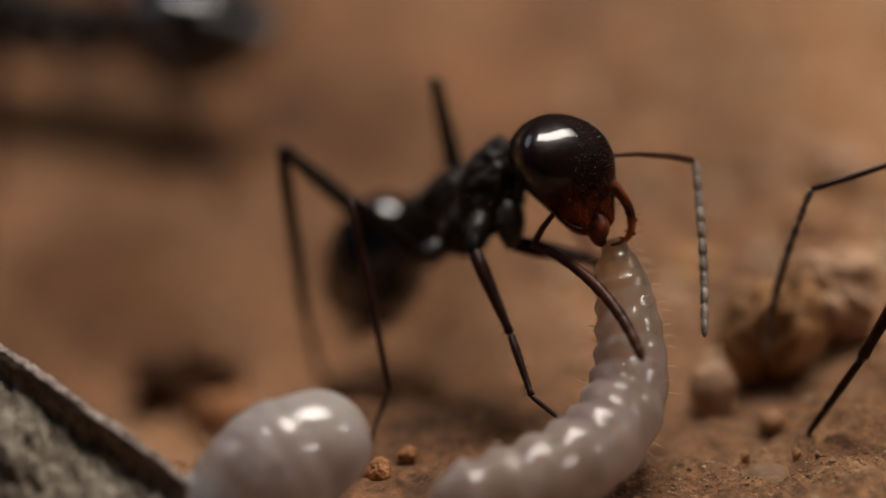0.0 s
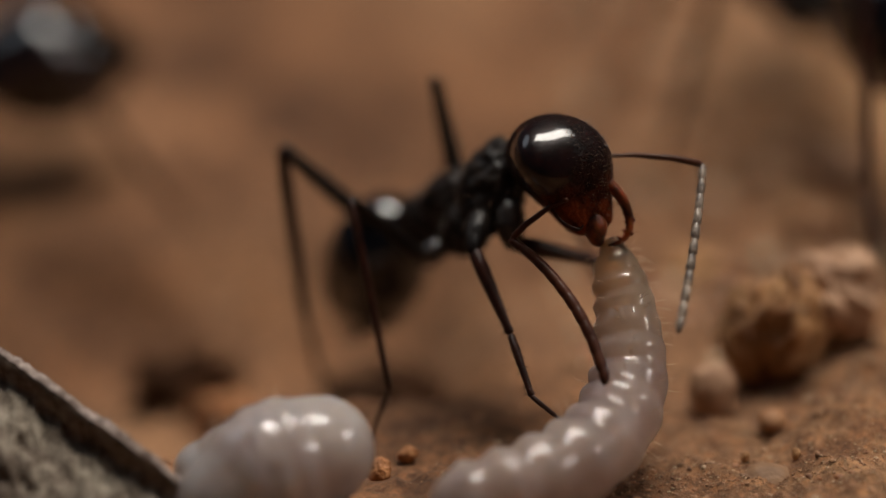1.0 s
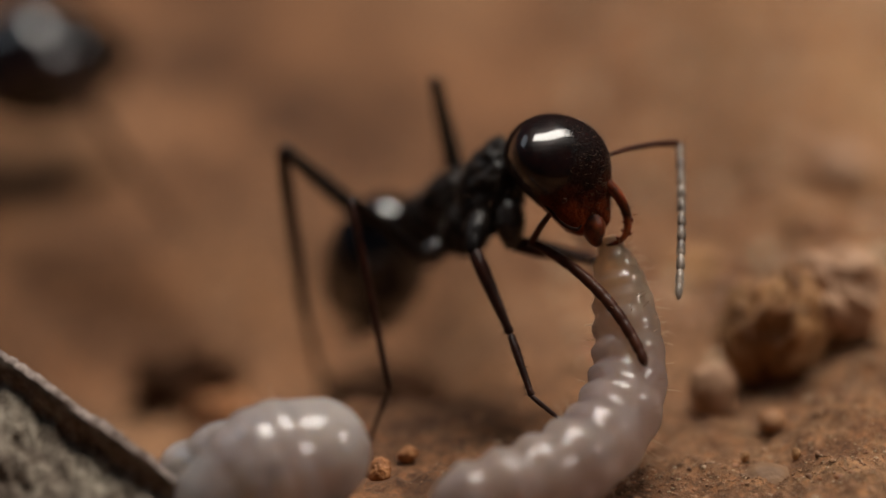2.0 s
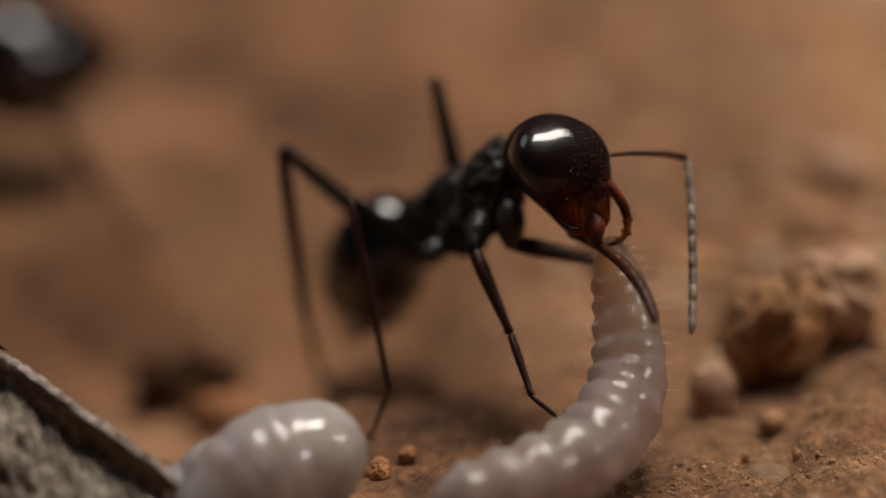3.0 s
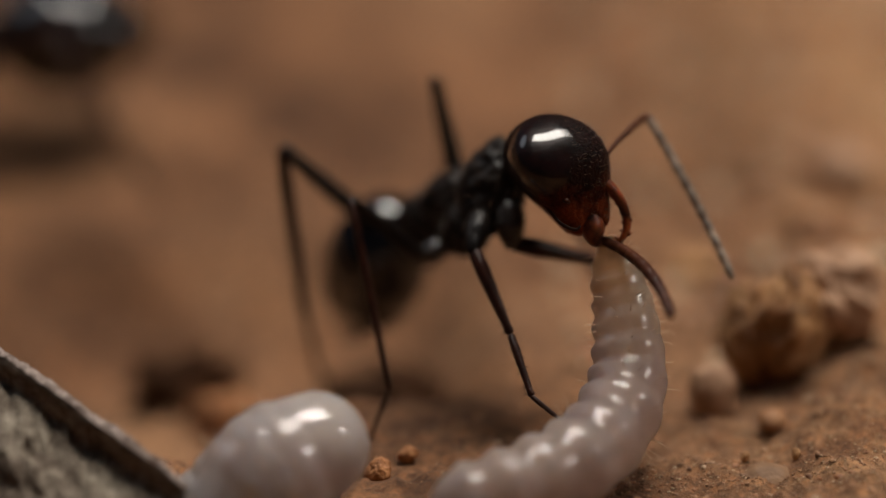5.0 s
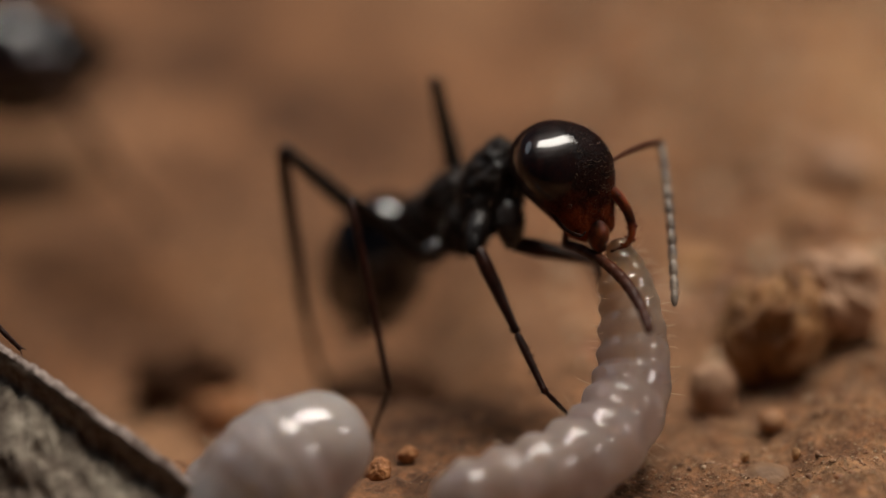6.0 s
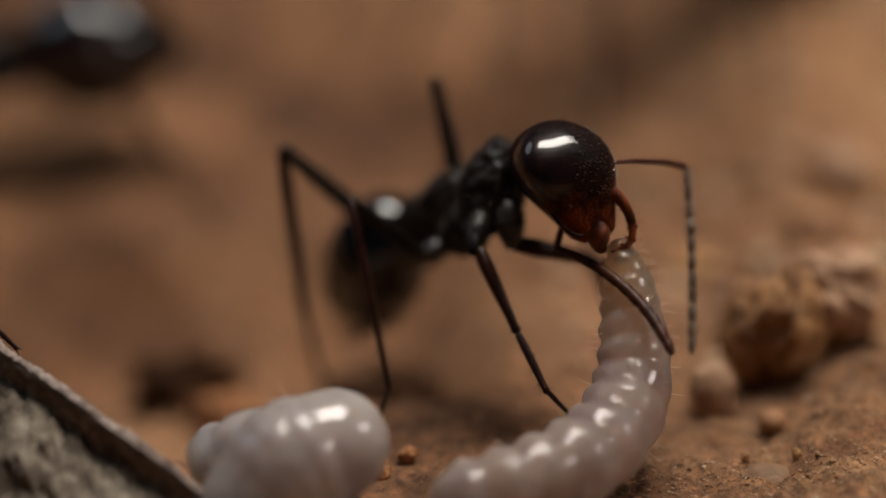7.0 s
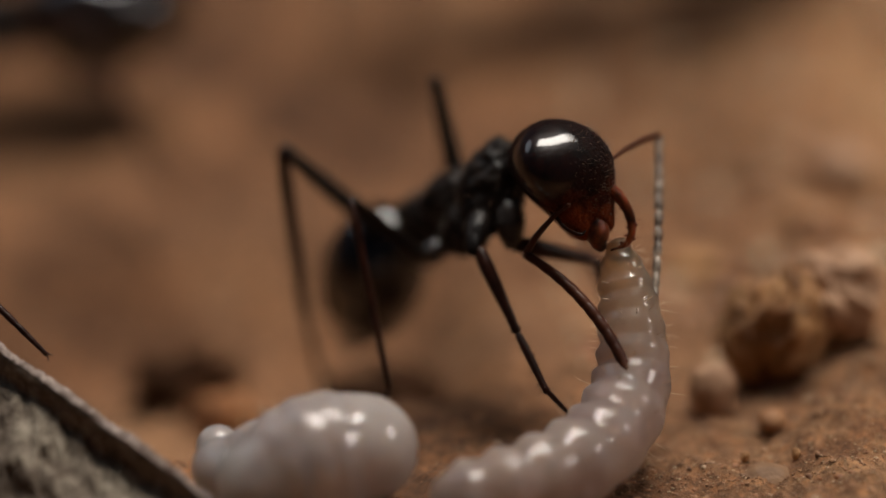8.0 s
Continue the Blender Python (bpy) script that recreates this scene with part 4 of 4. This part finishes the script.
    feel_right = [
        (0.0, (1.81, -3.12, 5.15), (1.16, -2.43, 3.99), (3.16, -5.01, 2.60)),
        (0.3, (1.80, -3.12, 5.15), (1.10, -2.46, 4.00), (3.18, -4.94, 2.55)),
        (0.5, (1.79, -3.12, 5.15), (0.88, -2.60, 4.07), (2.77, -5.01, 2.28)),
        (0.7, (1.78, -3.12, 5.15), (0.75, -2.72, 4.14), (2.50, -5.18, 2.28)),
        (1.0, (1.77, -3.12, 5.15), (0.72, -2.70, 4.17), (2.49, -4.93, 2.05)),
        (1.2, (1.76, -3.12, 5.15), (0.69, -2.72, 4.17), (2.54, -4.83, 2.00)),
        (1.5, (1.75, -3.12, 5.15), (0.68, -2.80, 4.15), (2.97, -4.12, 1.78)),
        (1.7, (1.74, -3.12, 5.15), (0.83, -2.64, 4.07), (3.18, -4.24, 1.94)),
        (2.3, (1.74, -3.12, 5.15), (1.38, -2.23, 4.00), (3.23, -5.01, 2.80)),
        (2.8, (1.73, -3.12, 5.15), (1.90, -2.07, 4.09), (3.33, -5.24, 3.37)),
        (3.0, (1.73, -3.12, 5.15), (1.88, -2.08, 4.07), (3.38, -5.23, 3.43)),
        (3.2, (1.73, -3.12, 5.15), (1.66, -2.13, 4.02), (3.26, -5.21, 3.28)),
        (3.5, (1.72, -3.12, 5.15), (1.27, -2.34, 3.95), (2.95, -5.22, 2.75)),
        (3.6, (1.72, -3.12, 5.15), (1.16, -2.40, 3.96), (2.91, -5.23, 2.73)),
        (3.8, (1.72, -3.12, 5.15), (1.32, -2.32, 3.95), (3.17, -5.12, 2.79)),
        (4.0, (1.72, -3.12, 5.15), (1.60, -2.19, 3.98), (3.20, -5.25, 3.15)),
        (4.4, (1.72, -3.12, 5.15), (1.93, -2.10, 4.07), (3.32, -5.31, 3.42)),
        (4.5, (1.72, -3.12, 5.15), (2.07, -2.13, 4.08), (3.36, -5.39, 3.52)),
        (4.7, (1.71, -3.12, 5.15), (2.31, -2.25, 4.09), (3.78, -5.46, 3.71)),
        (5.2, (1.74, -3.13, 5.12), (2.10, -2.16, 4.03), (3.51, -5.37, 3.51)),
        (5.8, (1.78, -3.15, 5.07), (1.77, -2.16, 3.94), (3.29, -5.31, 3.31)),
        (6.0, (1.81, -3.16, 5.04), (1.77, -2.16, 3.92), (3.28, -5.31, 3.25)),
        (6.2, (1.82, -3.16, 5.03), (1.88, -2.16, 3.91), (3.38, -5.31, 3.27)),
        (6.4, (1.83, -3.16, 5.02), (2.42, -2.30, 3.94), (3.77, -5.58, 3.71)),
        (6.6, (1.83, -3.17, 5.02), (2.63, -2.42, 3.99), (3.99, -5.70, 3.85)),
        (6.8, (1.83, -3.16, 5.02), (2.31, -2.29, 3.90), (3.90, -5.43, 3.40)),
        (7.0, (1.82, -3.16, 5.03), (1.60, -2.27, 3.84), (3.74, -4.85, 2.65)),
        (7.2, (1.82, -3.16, 5.04), (1.27, -2.44, 3.84), (3.48, -4.59, 2.08)),
        (7.4, (1.82, -3.16, 5.04), (1.10, -2.58, 3.86), (3.29, -4.64, 1.97)),
        (7.6, (1.81, -3.15, 5.05), (1.01, -2.69, 3.87), (3.10, -4.78, 1.91)),
        (8.0, (1.81, -3.15, 5.06), (0.99, -2.72, 3.88), (3.03, -4.81, 1.87)),
    ]
    for (scape, flagellum), rows in ((LEFT, feel_left), (RIGHT, feel_right)):
        walk(scape, [(t, metres(bone(b, e, (0.1, 0, 1)))) for t, b, e, p in rows])
        walk(flagellum, [(t, metres(bone(e, p, (0.8, 0, 0.6)))) for t, b, e, p in rows])
    # the plump larva: rear and front of its trunk, neck, head
    writhe = [
        (0.0, (-2.27, -2.31, 1.60), (-3.97, -3.17, 0.46), (-4.43, -2.48, 0.26), (-4.27, -1.97, -0.43)),
        (0.5, (-2.26, -2.33, 1.54), (-4.02, -3.13, 0.56), (-4.43, -2.38, 0.51), (-4.53, -1.85, -0.12)),
        (1.0, (-2.24, -2.37, 1.44), (-4.07, -3.08, 0.70), (-4.43, -2.31, 0.71), (-4.75, -1.71, 0.27)),
        (1.5, (-2.26, -2.38, 1.42), (-4.12, -3.07, 0.73), (-4.65, -2.26, 0.85), (-5.09, -1.66, 0.42)),
        (2.2, (-2.30, -2.38, 1.41), (-4.16, -3.12, 0.58), (-4.72, -2.34, 0.61), (-5.13, -1.78, 0.08)),
        (2.8, (-2.32, -2.38, 1.40), (-4.18, -3.17, 0.44), (-4.81, -2.45, 0.35), (-5.18, -1.91, -0.28)),
        (4.0, (-2.32, -2.38, 1.42), (-4.15, -3.17, 0.44), (-4.79, -2.45, 0.35), (-5.16, -1.91, -0.28)),
        (4.5, (-2.29, -2.33, 1.54), (-4.02, -3.17, 0.46), (-4.59, -2.48, 0.26), (-4.86, -1.94, -0.33)),
        (5.8, (-2.32, -2.33, 1.54), (-3.97, -3.18, 0.41), (-4.36, -2.48, 0.26), (-4.53, -1.94, -0.33)),
        (6.2, (-2.22, -2.32, 1.57), (-3.87, -3.17, 0.46), (-4.23, -2.30, 0.74), (-4.28, -1.53, 0.78)),
        (6.6, (-2.17, -2.33, 1.56), (-3.76, -3.15, 0.50), (-4.22, -2.23, 0.94), (-4.34, -1.45, 1.02)),
        (7.0, (-1.92, -2.31, 1.60), (-3.69, -3.13, 0.56), (-4.20, -2.24, 0.91), (-4.32, -1.45, 1.02)),
        (7.4, (-1.85, -2.31, 1.60), (-3.64, -3.12, 0.58), (-4.17, -2.25, 0.89), (-4.31, -1.45, 1.02)),
        (7.7, (-1.60, -2.33, 1.54), (-3.58, -3.07, 0.71), (-4.14, -2.27, 0.83), (-4.30, -1.45, 1.02)),
        (8.0, (-1.31, -2.35, 1.50), (-3.48, -3.01, 0.90), (-4.09, -2.30, 0.74), (-4.29, -1.45, 1.02)),
    ]
    trunk, shoulder, neck, tip = PLUMP
    walk(shoulder, [(t, metres(bone(0.3 * V(a) + 0.7 * V(c) + V((0, 0, -0.05)), c))) for t, a, b, c, d in writhe])
    walk(trunk, [(t, metres(Matrix.Translation((V(a) + V(b)) / 2 + V((0.02, -0.07, -0.19))) @ bone((0, 0, 0), V(a) - V(b), (-0.6, 0, 0.8)))) for t, a, b, c, d in writhe])
    walk(neck, [(t, metres(bone(c, V(c) + V(d) - V(b)))) for t, a, b, c, d in writhe])
    walk(tip, [(t, metres(bone(V(c).lerp(V(d), 0.72), V(d)))) for t, a, b, c, d in writhe])
    # ants that pass behind: time, place, heading
    far = (
        (0.0, -5.75, 15.92, 165),
        (0.4, -7.23, 15.54, 175),
        (0.8, -8.68, 14.36, 185),
        (1.7, -8.97, 14.36, 190),
        (2.6, -9.20, 14.36, 190),
        (3.5, -9.52, 14.36, 190),
        (4.0, -9.23, 14.64, 185),
        (4.5, -8.29, 15.74, 180),
        (5.2, -8.78, 15.54, 180),
        (6.0, -9.46, 14.36, 188),
        (6.6, -9.59, 14.36, 188),
        (7.0, -7.82, 15.00, 182),
        (7.5, -7.64, 15.18, 182),
        (8.0, -7.88, 16.58, 178),
    )
    rows = []
    for t, x, y, rz in far:    # these places are under the abdomen, 3.5 behind the middle
        rows.append((t, pose((x + 3.5 * math.cos(radians(rz))) * MM, (y + 3.5 * math.sin(radians(rz))) * MM, lie_of_land(x, y) * MM, 0, 0, rz)))
    walk(FAR_ANT, rows)
    swing(FAR_ANT, 1.2, 7)
    walk(CROSSING_ANT, [(t, pose(x * MM, y * MM, lie_of_land(x, y) * MM, 0, 0, rz)) for t, x, y, rz in (
        (0.0, 13.4, -2.1, 128), (0.3, 11.6, -0.3, 122), (0.5, 8.9, 5.2, 114), (0.8, 8.2, 9.2, 106), (1.0, 8.9, 12.2, 106), (1.1, 8.4, 16.6, 116), (1.2, 6.0, 19.8, 138), (1.4, 3.8, 20.8, 150),
        (1.7, 1.5, 24.0, 140), (2.6, -8.0, 50.0, 100), (4.0, 8.0, 58.0, 40), (5.2, 24.0, 42.0, -40), (6.0, 13.0, 25.0, -130), (6.25, 8.2, 20.2, -136), (6.5, 5.2, 19.2, -142),
        (7.0, 5.1, 19.3, -142), (7.5, 4.9, 19.3, -145), (8.0, 3.7, 20.1, -165))])
    # the bark chip is nudged by the ant on it: time, shift along its edge, shift upwards
    e = V((5.79, -3.58, -2.82)).normalized()
    base = V((-4.30, -3.40, 0))
    walk(chip, [(t, metres(Matrix.Translation(base + e * a + V((0, 0, h))))) for t, a, h in (
        (0.0, 0.0, 0.0), (0.8, -0.1, -0.05), (1.5, -0.3, -0.14), (3.0, -0.2, -0.14), (4.5, -0.1, -0.14), (5.8, 0.2, 0.0), (7.0, 0.35, 0.02), (8.0, 0.4, -0.02))])
    toe = ((0.0, (-8.40, -0.36, 2.55)), (1.0, (-8.49, -0.34, 2.61)), (1.5, (-8.77, -0.30, 2.71)), (2.8, (-8.40, -0.36, 2.55)), (3.5, (-8.43, -0.36, 2.55)), (4.5, (-8.77, -0.30, 2.71)),
           (5.8, (-8.04, -0.34, 2.61)), (6.6, (-8.16, -0.35, 2.57)), (7.0, (-8.12, -0.35, 2.57)), (7.4, (-7.95, -0.39, 2.47)), (8.0, (-7.52, -0.65, 2.34)))
    walk(BARK_ANT, [(t, pose((x - 6.5) * MM, (y + 4.2) * MM, (z - 2.4) * MM * 0.0, 0, 0, 180)) for t, (x, y, z) in toe])
    swing(CROSSING_ANT, 3.2, 14)
    # the middle leg of the working ant takes a step
    femur, tibia, tarsus = MID_LEG
    c = V(MAIN["legs"][0][0])
    a0 = [V(p) for p in MAIN["legs"][0][1:5]]
    a1 = [(0.08, -2.21, 3.84), (0.84, -3.15, 2.42), (1.37, -3.90, 1.55), (1.94, -4.10, 1.00)]
    for ob, i in ((femur, 0), (tibia, 1), (tarsus, 2)):
        still, gone = metres(bone(a0[i] - c, a0[i + 1] - c)), metres(bone(V(a1[i]) - c, V(a1[i + 1]) - c))
        walk(ob, [(0.0, still), (5.75, still), (6.05, gone), (8.0, gone)])
    # the abdomen sinks a little at the end
    name, g, r, to, mat = MAIN["lumps"][5]
    rest = bone(g, V(g) + V(to))
    walk(GASTER, [(0.0, metres(rest)), (7.0, metres(rest)), (7.6, metres(Matrix.Translation((0.02, 0, -0.08)) @ rest)), (8.0, metres(Matrix.Translation((-0.06, 0.05, -0.22)) @ rest))])


def swing(body, rate, degrees):
    """Legs of a walking ant, three and three in turn."""
    legs = [o for o in body.children if o.name.startswith("leg")]
    for i, one in enumerate(legs):
        place, rows, phase = one.location.copy(), [], math.pi * ((i + i // 3) % 2)
        for f in range(0, 81):
            t = f / 10
            a = 2 * math.pi * rate * t + phase
            rows.append((t, Matrix.Translation(place) @ pose(0, 0, 0, 4 * max(0, math.cos(a)) * (1 if place.y > 0 else -1), 0, degrees * math.sin(a))))
        walk(one, rows)


motions()
